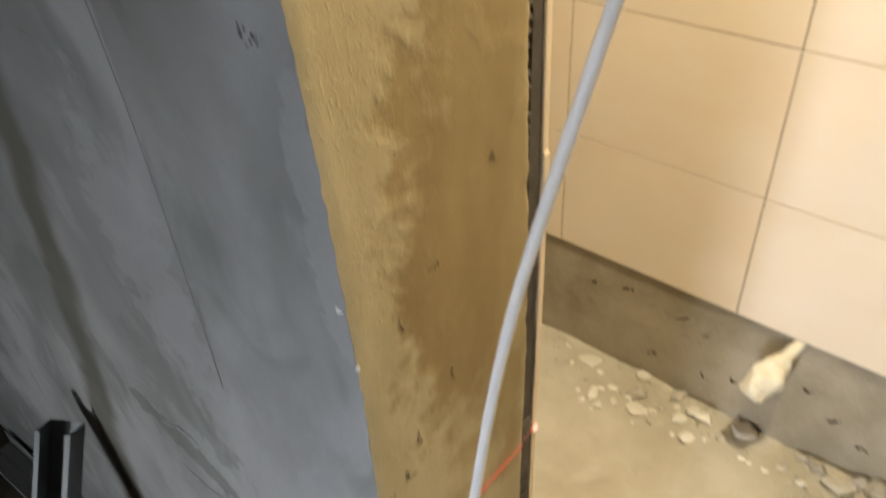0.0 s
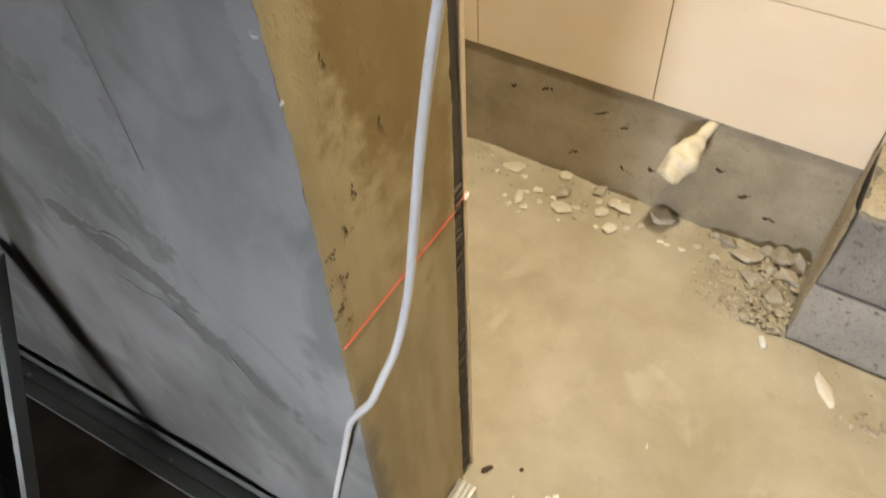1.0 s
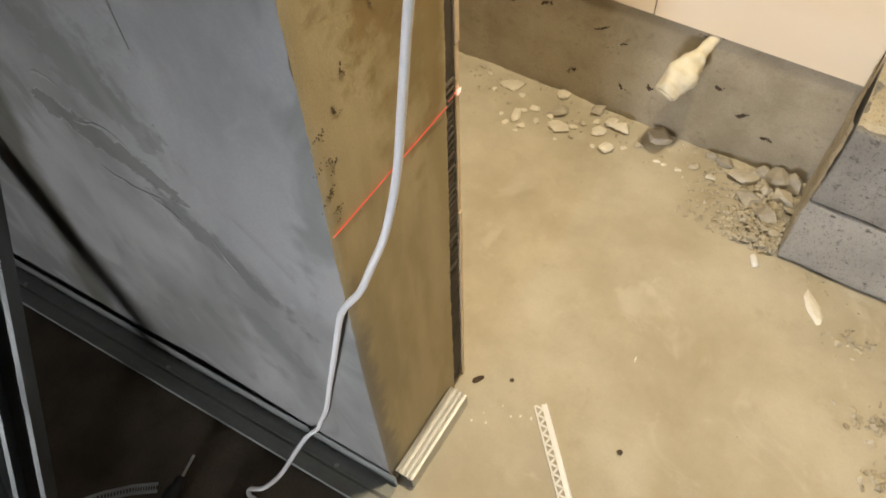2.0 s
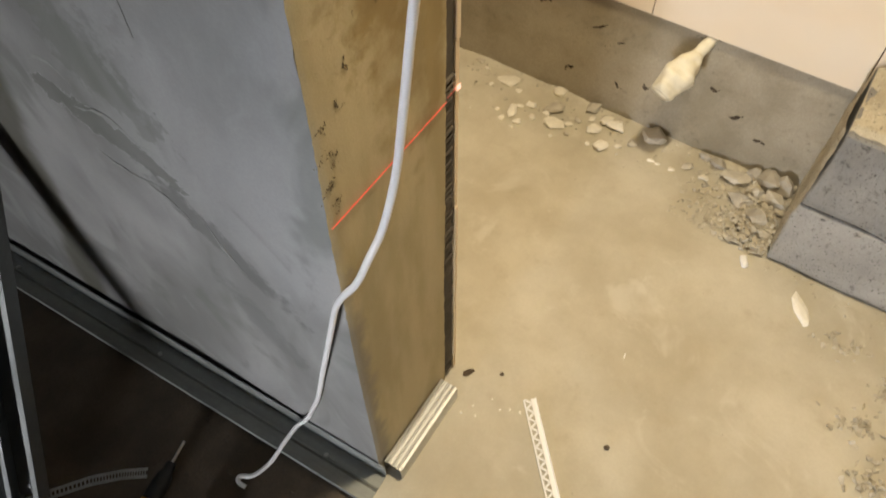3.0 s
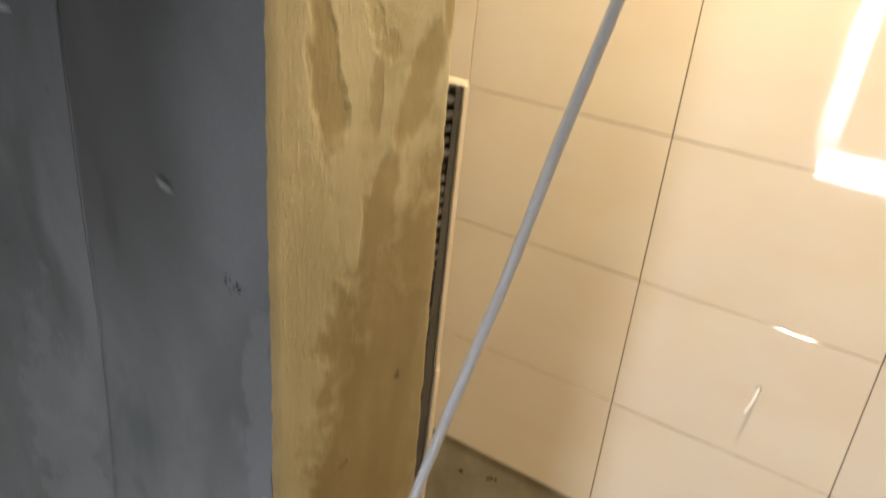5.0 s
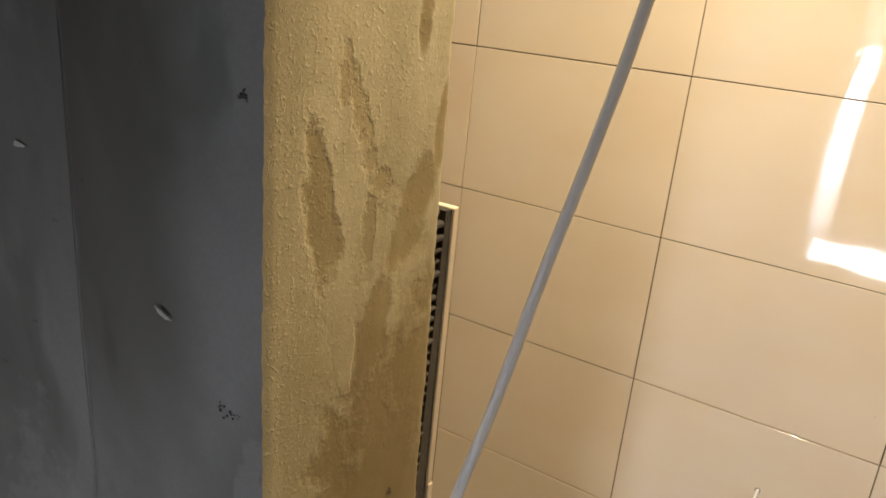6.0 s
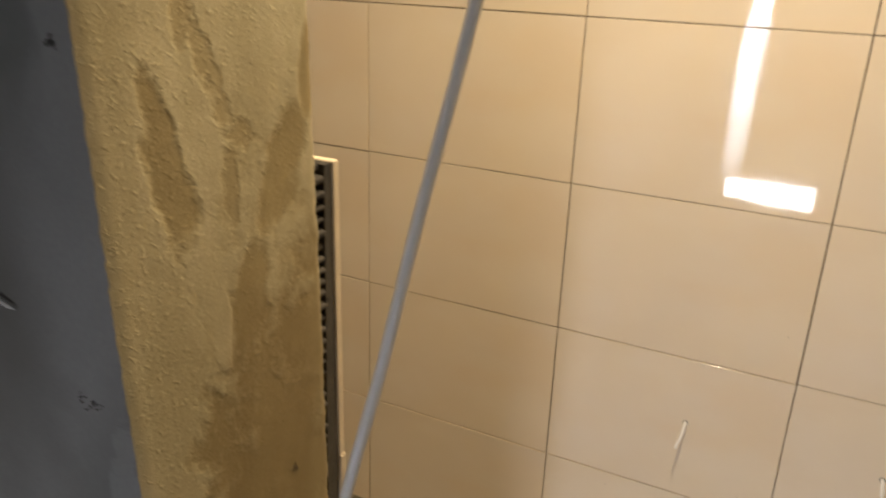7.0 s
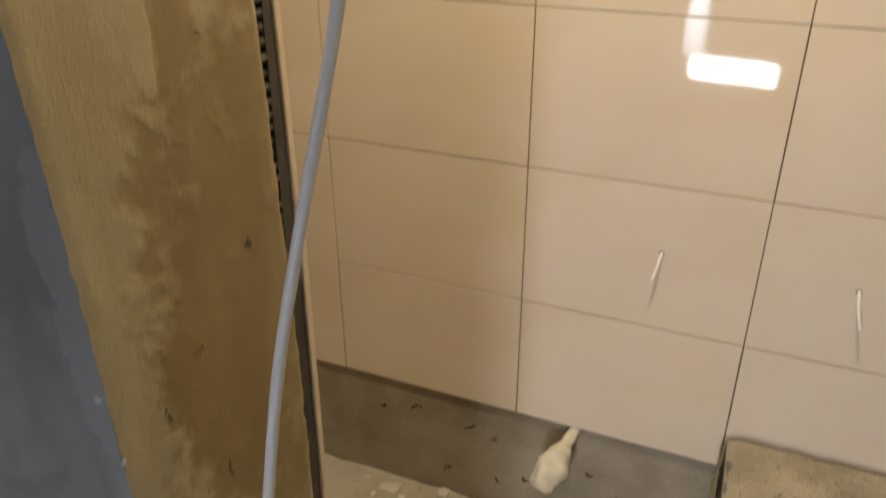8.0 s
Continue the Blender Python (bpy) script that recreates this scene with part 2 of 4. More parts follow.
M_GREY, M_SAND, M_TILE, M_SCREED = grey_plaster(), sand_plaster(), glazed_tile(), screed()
M_STRIP = cement("grey_wall_render", (0.285, 0.25, 0.185), (0.41, 0.365, 0.285), 0.12, 0.3)
M_BLOCK = cement("grey_concrete_block", (0.32, 0.31, 0.29), (0.45, 0.435, 0.41), 0.95, 1.0, 0.62)
M_BLOCKDARK = cement("damp_concrete_block", (0.22, 0.215, 0.205), (0.34, 0.33, 0.315), 0.95, 1.0, 0.62)
M_CRUMBLY = cement("crumbly_sand_mortar", (0.37, 0.325, 0.24), (0.58, 0.53, 0.415), 1.0, 1.0, 1.15)
M_MORTAR = cement("dark_mortar", (0.10, 0.095, 0.085), (0.18, 0.17, 0.15), 0.4, 0.8)
M_GLUE = cement("dark_tile_adhesive", (0.055, 0.046, 0.036), (0.105, 0.088, 0.068), 0.4, 0.7)
M_GROUT = cement("brown_joint", (0.075, 0.053, 0.034), (0.13, 0.095, 0.063), 0.3, 0.4)
M_BISQUE = plain("pale_tile_body", (0.80, 0.66, 0.47), 0.8, 0, 0.06, 300, 0.3)
# the shade over the hall floor is put into this dark brown
M_DARKFLOOR = cement("shaded_brown_hall_floor", (0.066, 0.050, 0.035), (0.13, 0.10, 0.07), 0.3, 0.4)
M_HALL = cement("grey_hall_wall", (0.20, 0.20, 0.195), (0.30, 0.30, 0.29), 0.3, 0.3)
M_CEIL = plain("white_ceiling_paint", (0.74, 0.72, 0.68), 0.9, 0, 0.05, 40, 0.15)
M_ZINC = zinc()
M_ZINCDARK = zinc("dull_galvanised_steel", (0.36, 0.375, 0.36), 0.5, 0.3)
M_STUD = zinc("dark_weathered_steel", (0.21, 0.225, 0.23), 0.5, 0.5)
M_CABLE = plain("white_cable_jacket", (0.90, 0.90, 0.90), 0.42, 0, 0.03, 90, 0.1)
M_FOAM = plain("cream_expanding_foam", (0.80, 0.75, 0.60), 0.8, 0, 0.08, 55, 0.7)
M_PLASTIC = plain("white_plastic", (0.90, 0.89, 0.87), 0.4, 0, 0.05, 90, 0.1)
M_BLACK = plain("black_rubber", (0.018, 0.018, 0.018), 0.5, 0, 0.2, 80, 0.2)
M_YELLOW = plain("yellow_plastic", (0.65, 0.36, 0.03), 0.4, 0, 0.1, 80, 0.1)
M_STONE = [cement("pale_rubble", (0.78, 0.73, 0.62), (0.90, 0.86, 0.76), 0.08, 0.4, 4),
           cement("grey_rubble", (0.60, 0.55, 0.45), (0.78, 0.72, 0.61), 0.12, 0.5, 4),
           plain("cream_foam_crumb", (0.92, 0.88, 0.78), 0.8, 0, 0.06, 200, 0.5)]
M_HEAP = [cement("grey_heap_rubble", (0.36, 0.325, 0.265), (0.52, 0.475, 0.395), 0.2, 0.6, 4), cement("pale_heap_rubble", (0.50, 0.455, 0.37), (0.68, 0.63, 0.53), 0.15, 0.6, 4), cement("sandy_grit", (0.48, 0.435, 0.345), (0.68, 0.63, 0.52), 0.1, 0.4, 4)]
M_TRIM = plain("bright_white_plastic", (0.95, 0.94, 0.92), 0.35, 0, 0.02, 90, 0.05)
M_LIP = plain("pale_cement_lip", (0.36, 0.365, 0.35), 0.8, 0, 0.15, 120, 0.4)
M_KNOCK = plain("brown_knock", (0.17, 0.125, 0.07), 0.95, 0, 0.3, 200, 0.3)
M_HOLE = plain("dark_knock", (0.085, 0.063, 0.042), 0.95, 0, 0.3, 200, 0.3)
M_MARK = plain("dark_scrape", (0.13, 0.125, 0.115), 0.9, 0, 0.3, 200, 0.3)
M_PALE = plain("pale_chip", (0.86, 0.86, 0.84), 0.7, 0, 0.1, 200, 0.3)


def glow(name, colour, strength):
    n = Nodes(name, 0.6)
    n.b.inputs["Base Color"].default_value = (*colour, 1)
    n.b.inputs["Emission Color"].default_value = (*colour, 1)
    n.b.inputs["Emission Strength"].default_value = strength
    return n.m


M_LASER = glow("red_laser_light", (0.80, 0.17, 0.11), 0.32)
M_SPOT = glow("laser_spot_light", (1.0, 0.62, 0.52), 0.9)
M_LAMP = glow("warm_lamp_diffuser", (1.0, 0.78, 0.45), 3.0)
M_SKY = glow("bright_daylight", (0.78, 0.88, 1.0), 5.5)


# ---------------------------------------------------------------- building helpers
def link_mesh(name, bm, material, smooth=False):
    me = bpy.data.meshes.new(name)
    bm.normal_update()
    bm.to_mesh(me)
    bm.free()
    for m in material if isinstance(material, (list, tuple)) else (material,):
        me.materials.append(m)
    if smooth:
        me.polygons.foreach_set("use_smooth", [True] * len(me.polygons))
    return new(name, me)


def part(name, bm, material, parent, label="", smooth=False):
    ob = link_mesh(name, bm, material, smooth)
    ob.parent = parent
    return tagged(ob, label)


def thing(name, label, category, place=(0, 0, 0), rz=0.0, group="", kind=""):
    ob = new(name)
    ob.empty_display_size = 0.05
    ob.matrix_world = pose(*place, 0, 0, rz)
    return tagged(ob, label, category, group, kind)


def box(bm, lo, hi, bevel=0.0, seg=1, m=None):
    r = bmesh.ops.create_cube(bm, size=1.0)
    vs = r["verts"]
    c = [(a + b) / 2 for a, b in zip(lo, hi)]
    s = [b - a for a, b in zip(lo, hi)]
    bmesh.ops.scale(bm, vec=s, verts=vs)
    bmesh.ops.translate(bm, vec=c, verts=vs)
    if bevel:
        es = list({e for v in vs for e in v.link_edges})
        out = bmesh.ops.bevel(bm, geom=es, offset=bevel, segments=seg, affect="EDGES", profile=0.6)
        vs = list({v for f in out["faces"] for v in f.verts} | {v for v in vs if v.is_valid})
    if m is not None:
        bmesh.ops.transform(bm, matrix=m, verts=[v for v in vs if v.is_valid])
    return bm


def boxed(lo, hi, bevel=0.0, seg=1):
    return box(bmesh.new(), lo, hi, bevel, seg)


def sheet(origin, u, v, nu, nv, lift):
    """A grid origin + a*u + b*v, moved along its normal by lift(place, a, b)."""
    bm = bmesh.new()
    o, u, v = Vector(origin), Vector(u), Vector(v)
    nrm = u.cross(v).normalized()
    rows = []
    for j in range(nv + 1):
        row = []
        for i in range(nu + 1):
            a, b = i / nu, j / nv
            p = o + u * a + v * b
            row.append(bm.verts.new(p + nrm * lift(p, a, b)))
        rows.append(row)
    for j in range(nv):
        for i in range(nu):
            bm.faces.new((rows[j][i], rows[j][i + 1], rows[j + 1][i + 1], rows[j + 1][i]))
    return bm


def tube(points, radius, sides=10, wobble=0.0, caps=True, samples=8):
    """A round rod along a smooth line through points; radius may be a function of 0..1."""
    pts = [Vector(p) for p in points]
    full = [pts[0] * 2 - pts[1], *pts, pts[-1] * 2 - pts[-2]]
    line = []
    for i in range(1, len(full) - 2):
        p0, p1, p2, p3 = full[i - 1:i + 3]
        for k in range(samples):
            t = k / samples
            line.append(0.5 * (2 * p1 + (p2 - p0) * t + (2 * p0 - 5 * p1 + 4 * p2 - p3) * t * t + (3 * p1 - p0 - 3 * p2 + p3) * t ** 3))
    line.append(pts[-1])
    bm = bmesh.new()
    rings, side = [], Vector((0.3, 0.9, 0.2))
    for i, p in enumerate(line):
        d = (line[min(i + 1, len(line) - 1)] - line[max(i - 1, 0)]).normalized()
        side = (side - d * side.dot(d)).normalized()
        up = d.cross(side)
        r = radius(i / (len(line) - 1)) if callable(radius) else radius
        ring = []
        for k in range(sides):
            a = 2 * math.pi * k / sides
            q = p + (side * math.cos(a) + up * math.sin(a)) * r
            if wobble:
                q += (q - p) * wobble * noise.noise(q * 38) * 1.6
            ring.append(bm.verts.new(q))
        rings.append(ring)
    for a, b in zip(rings, rings[1:]):
        for k in range(sides):
            bm.faces.new((a[k], a[(k + 1) % sides], b[(k + 1) % sides], b[k]))
    if caps:
        bm.faces.new(rings[0][::-1]), bm.faces.new(rings[-1])
    return bm


def extrude_outline(outline, length, thick=None):
    """A folded sheet: the open line outline in (y, z), given a thickness, drawn out along x."""
    t = thick
    pts = [Vector((0, y, z)) for y, z in outline]
    nor = []
    for i in range(len(pts)):
        d = (pts[min(i + 1, len(pts) - 1)] - pts[max(i - 1, 0)]).normalized()
        nor.append(Vector((0, -d.z, d.y)))
    ring = [p for p in pts] + [p + n * t for p, n in zip(pts[::-1], nor[::-1])]
    bm = bmesh.new()
    a = [bm.verts.new(p) for p in ring]
    b = [bm.verts.new(p + Vector((length, 0, 0))) for p in ring]
    n = len(ring)
    for i in range(n):
        bm.faces.new((a[i], a[(i + 1) % n], b[(i + 1) % n], b[i]))
    h = len(pts)
    for i in range(h - 1):
        bm.faces.new((a[i], a[n - 1 - i], a[n - 2 - i], a[i + 1]))
        bm.faces.new((b[i + 1], b[n - 2 - i], b[n - 1 - i], b[i]))
    bmesh.ops.recalc_face_normals(bm, faces=bm.faces)
    return bm


def lump(rx, ry, rz, seed, count=14):
    """A broken piece of mortar or stone."""
    rnd = random.Random(seed)
    bm = bmesh.new()
    for _ in range(count):
        v = Vector((rnd.gauss(0, 1), rnd.gauss(0, 1), rnd.gauss(0, 1))).normalized()
        k = rnd.uniform(0.75, 1.1)
        bm.verts.new((v.x * rx * k, v.y * ry * k, v.z * rz * k))
    r = bmesh.ops.convex_hull(bm, input=bm.verts)
    loose = [v for v in bm.verts if not v.link_faces]
    bmesh.ops.delete(bm, geom=loose, context="VERTS")
    return bm


# ---------------------------------------------------------------- measures
TILE_W, TILE_H, JOINT = 0.4475, 0.3022, 0.0022
BACK = 1.051          # face of the tiles on the back wall
RENDER = 1.063        # face of the bare wall under them
DOOR_IN = 0.206       # inner side of the door wall's render
DOOR_TILE = 0.244     # face of its tiles
SKEW = 0.045          # the hall side of the door wall runs slightly askew
LEAN = 0.0130         # the upright joints lean a little
LEFT, RIGHT, TOP = -0.94, 1.85, 2.5
HALL_X0, HALL_X1, HALL_Y = -2.1, 2.2, -3.0


def wall_box(name, lo, hi, material, label, category="wall"):
    return tagged(link_mesh(name, boxed(lo, hi), material), label, category, kind="structure")


# floors
floor = link_mesh("floor", sheet((LEFT, -0.16, 0), (RIGHT - LEFT, 0, 0), (0, RENDER + 0.26, 0), 160, 80,
                                lambda p, a, b: 0.0035 * noise.noise(p * 5) + 0.0012 * noise.noise(p * 24)), M_SCREED, True)
for v in floor.data.vertices:
    if v.co.y < -0.02:
        v.co.y = max(v.co.y, -0.02 - 0.14 * min(max((v.co.x + 0.012) / 0.035, 0.0), 1.0))
tagged(floor, "sandy cement screed floor, dusty and stained", "floor", kind="structure")
wall_box("floor_base", (LEFT - 0.1, -0.02, -0.1), (RIGHT + 0.1, RENDER + 0.15, -0.012), M_SCREED, "screed under the floor surface", "floor")
wall_box("floor_hall", (HALL_X0, HALL_Y - 0.1, -0.1), (HALL_X1, -0.021, -0.006), M_DARKFLOOR, "dark brown hall floor, shade put into its colour", "floor")

# back wall
wall_back = wall_box("wall_back", (LEFT - 0.1, RENDER + 0.006, -0.1), (RIGHT + 0.1, RENDER + 0.15, TOP), M_STRIP, "grey rendered wall behind the tiles")
strip = link_mesh("wall_back_render", sheet((LEFT, RENDER, -0.01), (RIGHT - LEFT, 0, 0), (0, 0, 0.40), 150, 24,
                                           lambda p, a, b: 0.003 * noise.noise(p * 7) + 0.0015 * noise.noise(p * 31)), M_STRIP, True)
tagged(strip, "bare grey cement render below the last tile row", "wall", kind="structure")

# left and right ends, ceilings, hall
wall_box("wall_left", (LEFT - 0.1, 0.0, 0), (LEFT, RENDER + 0.0, TOP), M_STRIP, "plain rendered side wall")
wall_box("wall_right", (RIGHT, 0.0, 0), (RIGHT + 0.1, RENDER + 0.0, TOP), M_TILE, "cream tiled side wall")
wall_box("ceiling", (HALL_X0, HALL_Y, TOP), (HALL_X1, RENDER + 0.15, TOP + 0.1), M_CEIL, "white painted ceiling", "ceiling")
wall_box("wall_hall_left", (HALL_X0 - 0.1, HALL_Y, -0.1), (HALL_X0, 0.0, TOP), M_HALL, "grey hall wall")
wall_box("wall_hall_right", (HALL_X1, HALL_Y, -0.1), (HALL_X1 + 0.1, 0.0, TOP), M_HALL, "grey hall wall")
wall_box("wall_hall_back_sill", (HALL_X0, HALL_Y - 0.1, 0), (HALL_X1, HALL_Y, 0.2), M_HALL, "grey hall wall under the window")
wall_box("wall_hall_back_lintel", (HALL_X0, HALL_Y - 0.1, 2.1), (HALL_X1, HALL_Y, TOP), M_HALL, "grey hall wall over the window")
wall_box("wall_hall_back_left", (HALL_X0, HALL_Y - 0.1, 0.2), (-0.09, HALL_Y, 2.1), M_HALL, "grey hall wall beside the window")
wall_box("wall_hall_back_right", (0.5, HALL_Y - 0.1, 0.2), (HALL_X1, HALL_Y, 2.1), M_HALL, "grey hall wall beside the window")
tagged(link_mesh("backdrop", boxed((-0.6, HALL_Y - 0.42, -0.1), (1.0, HALL_Y - 0.40, 2.4)), M_SKY), "bright daylight outside the window", "sky", kind="structure")
blind = thing("roller_blind", "pale closed roller blind over the hall window", "blind", (0.26, HALL_Y + 0.02, 0.38))
part("fabric", boxed((-0.23, 0, 0), (0.25, 0.004, 1.76), 0.001), M_CEIL, blind)
part("bottom_bar", boxed((-0.23, -0.006, -0.012), (0.25, 0.012, 0.012), 0.004, 2), M_PLASTIC, blind)
part("roller", boxed((-0.24, -0.01, 1.74), (0.26, 0.04, 1.79), 0.012, 2), M_PLASTIC, blind)


# the plaster edges of the jamb are not true: y of the front and of the inner edge by height
EDGE_Z = (0.0, 0.37, 0.5, 0.75, 0.9, 1.05, 1.25, 1.38, 1.5, 1.6, 2.5)
EDGE_FRONT = (-0.014, -0.012, -0.011, -0.006, 0.0, 0.002, -0.001, -0.006, -0.009, -0.012, -0.014)
EDGE_INNER = (0.208, 0.211, 0.213, 0.217, 0.220, 0.219, 0.211, 0.206, 0.200, 0.195, 0.19)


def front_at(z):
    return float(np.interp(z, EDGE_Z, EDGE_FRONT))


# door wall: the hall side is grey, the end at the opening sandy
def door_wall():
    core = bmesh.new()
    inset = 0.016
    vs = [core.verts.new(p) for z in (-0.05, TOP) for p in
          ((HALL_X0, HALL_X0 * SKEW + inset, z), (-0.01, inset, z), (-0.01, DOOR_IN - inset, z), (HALL_X0, DOOR_IN - inset, z))]
    for q in ((3, 2, 1, 0), (4, 5, 6, 7), (0, 1, 5, 4), (1, 2, 6, 5), (2, 3, 7, 6), (3, 0, 4, 7)):
        core.faces.new([vs[i] for i in q])
    w = tagged(link_mesh("wall_door", core, M_STRIP), "masonry wall beside the door opening", "wall", kind="structure")
    edge = lambda p: 0.0022 * noise.noise(Vector((3, p.y * 3, p.z * 40))) + 0.0012 * noise.noise(Vector((9, p.y * 5, p.z * 120)))
    # hall side
    length = 1.6
    face = sheet((-length, -length * SKEW, -0.006), (length, length * SKEW, 0), (0, 0, TOP), 130, 260,
                 lambda p, a, b: 0.0035 * noise.noise(Vector((p.x * 4, 1, p.z * 2.4))) + 0.0012 * noise.noise(Vector((p.x * 19, 2, p.z * 12))) - 0.0012 * max(0, a - 0.9965) / 0.0035)
    for v in face.verts:
        v.co.y += front_at(v.co.z) * (0.35 + 0.65 * max(0.0, 1 + v.co.x / 0.5))
        if v.co.x > -0.02:
            v.co.x += edge(v.co) - 0.0035
    ob = part("grey_render", face, M_GREY, w, "trowelled grey cement skim, patchy, with a painted shadow band", True)
    # jamb
    jamb = sheet((0, 0, -0.006), (0, DOOR_IN, 0), (0, 0, TOP), 56, 620,
                 lambda p, a, b: 0.0011 * noise.noise(Vector((5, p.y * 11, p.z * 4))) + 0.00025 * noise.noise(p * 60)
                 - 0.0016 * (max(0, 0.03 - a) / 0.03) ** 2 - 0.007 * (max(0, a - 0.97) / 0.03) ** 2)
    for v in jamb.verts:
        a = v.co.y / DOOR_IN
        v.co.y = front_at(v.co.z) * (1 - a) + float(np.interp(v.co.z, EDGE_Z, EDGE_INNER)) * a
        if a > 0.94:
            v.co.y += 0.0028 * noise.noise(Vector((1, 7, v.co.z * 45))) + 0.0015 * noise.noise(Vector((1, 2, v.co.z * 160)))
        if a < 0.006:
            v.co.y -= 0.0015
        if a < 0.06:
            v.co.y += 0.0016 * noise.noise(Vector((4, 1, v.co.z * 70))) + 0.001 * noise.noise(Vector((4, 6, v.co.z * 190)))
    part("jamb_render", jamb, M_SAND, w, "rough sandy cement render with damp patches", True)
    return w


wall_door = door_wall()
wall_box("wall_door_right", (0.86, 0.0, -0.05), (HALL_X1, DOOR_TILE, TOP), M_SAND, "rendered wall on the other side of the opening")
wall_box("wall_door_lintel", (0.0, 0.006, 2.08), (0.86, DOOR_IN, TOP), M_SAND, "rendered lintel over the door opening")


# ---------------------------------------------------------------- tiles
def tile_mesh(w, h, d, name, lean=0.0):
    me = bpy.data.meshes.new(name)
    bm = boxed((0, 0, 0), (w, d, h), 0.0009, 1)
    for v in bm.verts:
        v.co.x -= lean * v.co.z
    bm.normal_update()
    for f in bm.faces:
        f.material_index = 0 if f.normal.y < -0.3 else 1
    bm.to_mesh(me)
    bm.free()
    me.materials.append(M_TILE), me.materials.append(M_BISQUE)
    return me


def back_tiles():
    z0, x0 = 0.3285, -0.0175 - 2 * TILE_W
    wall = thing("wall_tiling", "cream glazed wall tiles with thin brown joints", "tiles", (0, BACK, z0), 0, "", "structure")
    me = tile_mesh(TILE_W - JOINT, TILE_H - 0.85 * JOINT, 0.009, "tile", LEAN)
    rnd = random.Random(4)
    for j in range(7):
        for i in range(6):
            t = new("tile", me)
            t.parent = wall
            t.matrix_basis = pose(x0 + 0.0075 - j * TILE_H * LEAN + i * TILE_W + JOINT / 2 + rnd.uniform(-0.0003, 0.0003), rnd.uniform(-0.0004, 0.0006),
                                  j * TILE_H + JOINT / 2, rnd.uniform(-0.12, 0.12), rnd.uniform(-0.04, 0.04), rnd.uniform(-0.1, 0.1))
    part("adhesive_bed", boxed((LEFT, 0.0035, 0.004), (RIGHT, RENDER - BACK + 0.004, TOP - z0)), M_GROUT, wall)
    # dark strip added along the lowest tile edge for the shade line there
    part("adhesive_squeeze", sheet((LEFT, 0.0085, -0.005), (RIGHT - LEFT, 0, 0), (0, 0, 0.012), 200, 4, lambda p, a, b: 0.003 * noise.noise(p * 30) - 0.004 * (1 - b)), M_GROUT, wall, "dark adhesive strip standing in for shade under the tiles", True)
    return wall


def door_tiles():
    z1 = 1.448
    wall = thing("door_wall_tiling", "cream tiles on dark notched adhesive, edge showing at the opening", "tiles", (0, 0, 0), 0, "", "structure")
    me = tile_mesh(TILE_W - JOINT, TILE_H - JOINT, 0.0085, "edge_tile")
    low = tile_mesh(TILE_W - JOINT, z1 - 4 * TILE_H - 0.012, 0.0085, "cut_tile")
    for j in range(5):
        for i in range(2):
            t = new("tile", me if j < 4 else low)
            t.parent = wall
            z = z1 - (j + 1) * TILE_H if j < 4 else 0.008
            t.matrix_basis = pose(-i * TILE_W - 0.001 + 0.0008 * math.sin(j * 2.3), DOOR_TILE - (0.0025 if j == 0 else 0.0), z, -1.4 if j == 0 else 0.1 * (j - 2), 0, 180)
    glue = bmesh.new()
    box(glue, (-0.9, DOOR_IN + 0.010, 0.02), (-0.0036, DOOR_TILE - 0.0105, z1 - 0.004))
    box(glue, (-0.9, DOOR_IN - 0.008, 0.02), (-0.034, DOOR_IN + 0.016, z1 - 0.004))
    rnd = random.Random(8)
    z = 0.03
    while z < z1 - 0.016:
        h = rnd.uniform(0.0045, 0.0065)
        low = z < 0.80
        y1 = DOOR_IN + (0.0265 if low else 0.0125)
        box(glue, (-0.30, DOOR_IN - 0.006, z), ((-0.0012 if low else -0.0036) + rnd.uniform(-0.002, 0.001), y1 + rnd.uniform(-0.002, 0.001), z + h), 0.0018)
        z += h + rnd.uniform(0.0045, 0.007)
    box(glue, (-0.30, DOOR_IN - 0.004, z1 - 0.010), (-0.010, DOOR_IN + 0.019, z1 - 0.003), 0.002)
    part("notched_adhesive", glue, M_GLUE, wall, "dark ridged tile adhesive")
    return wall


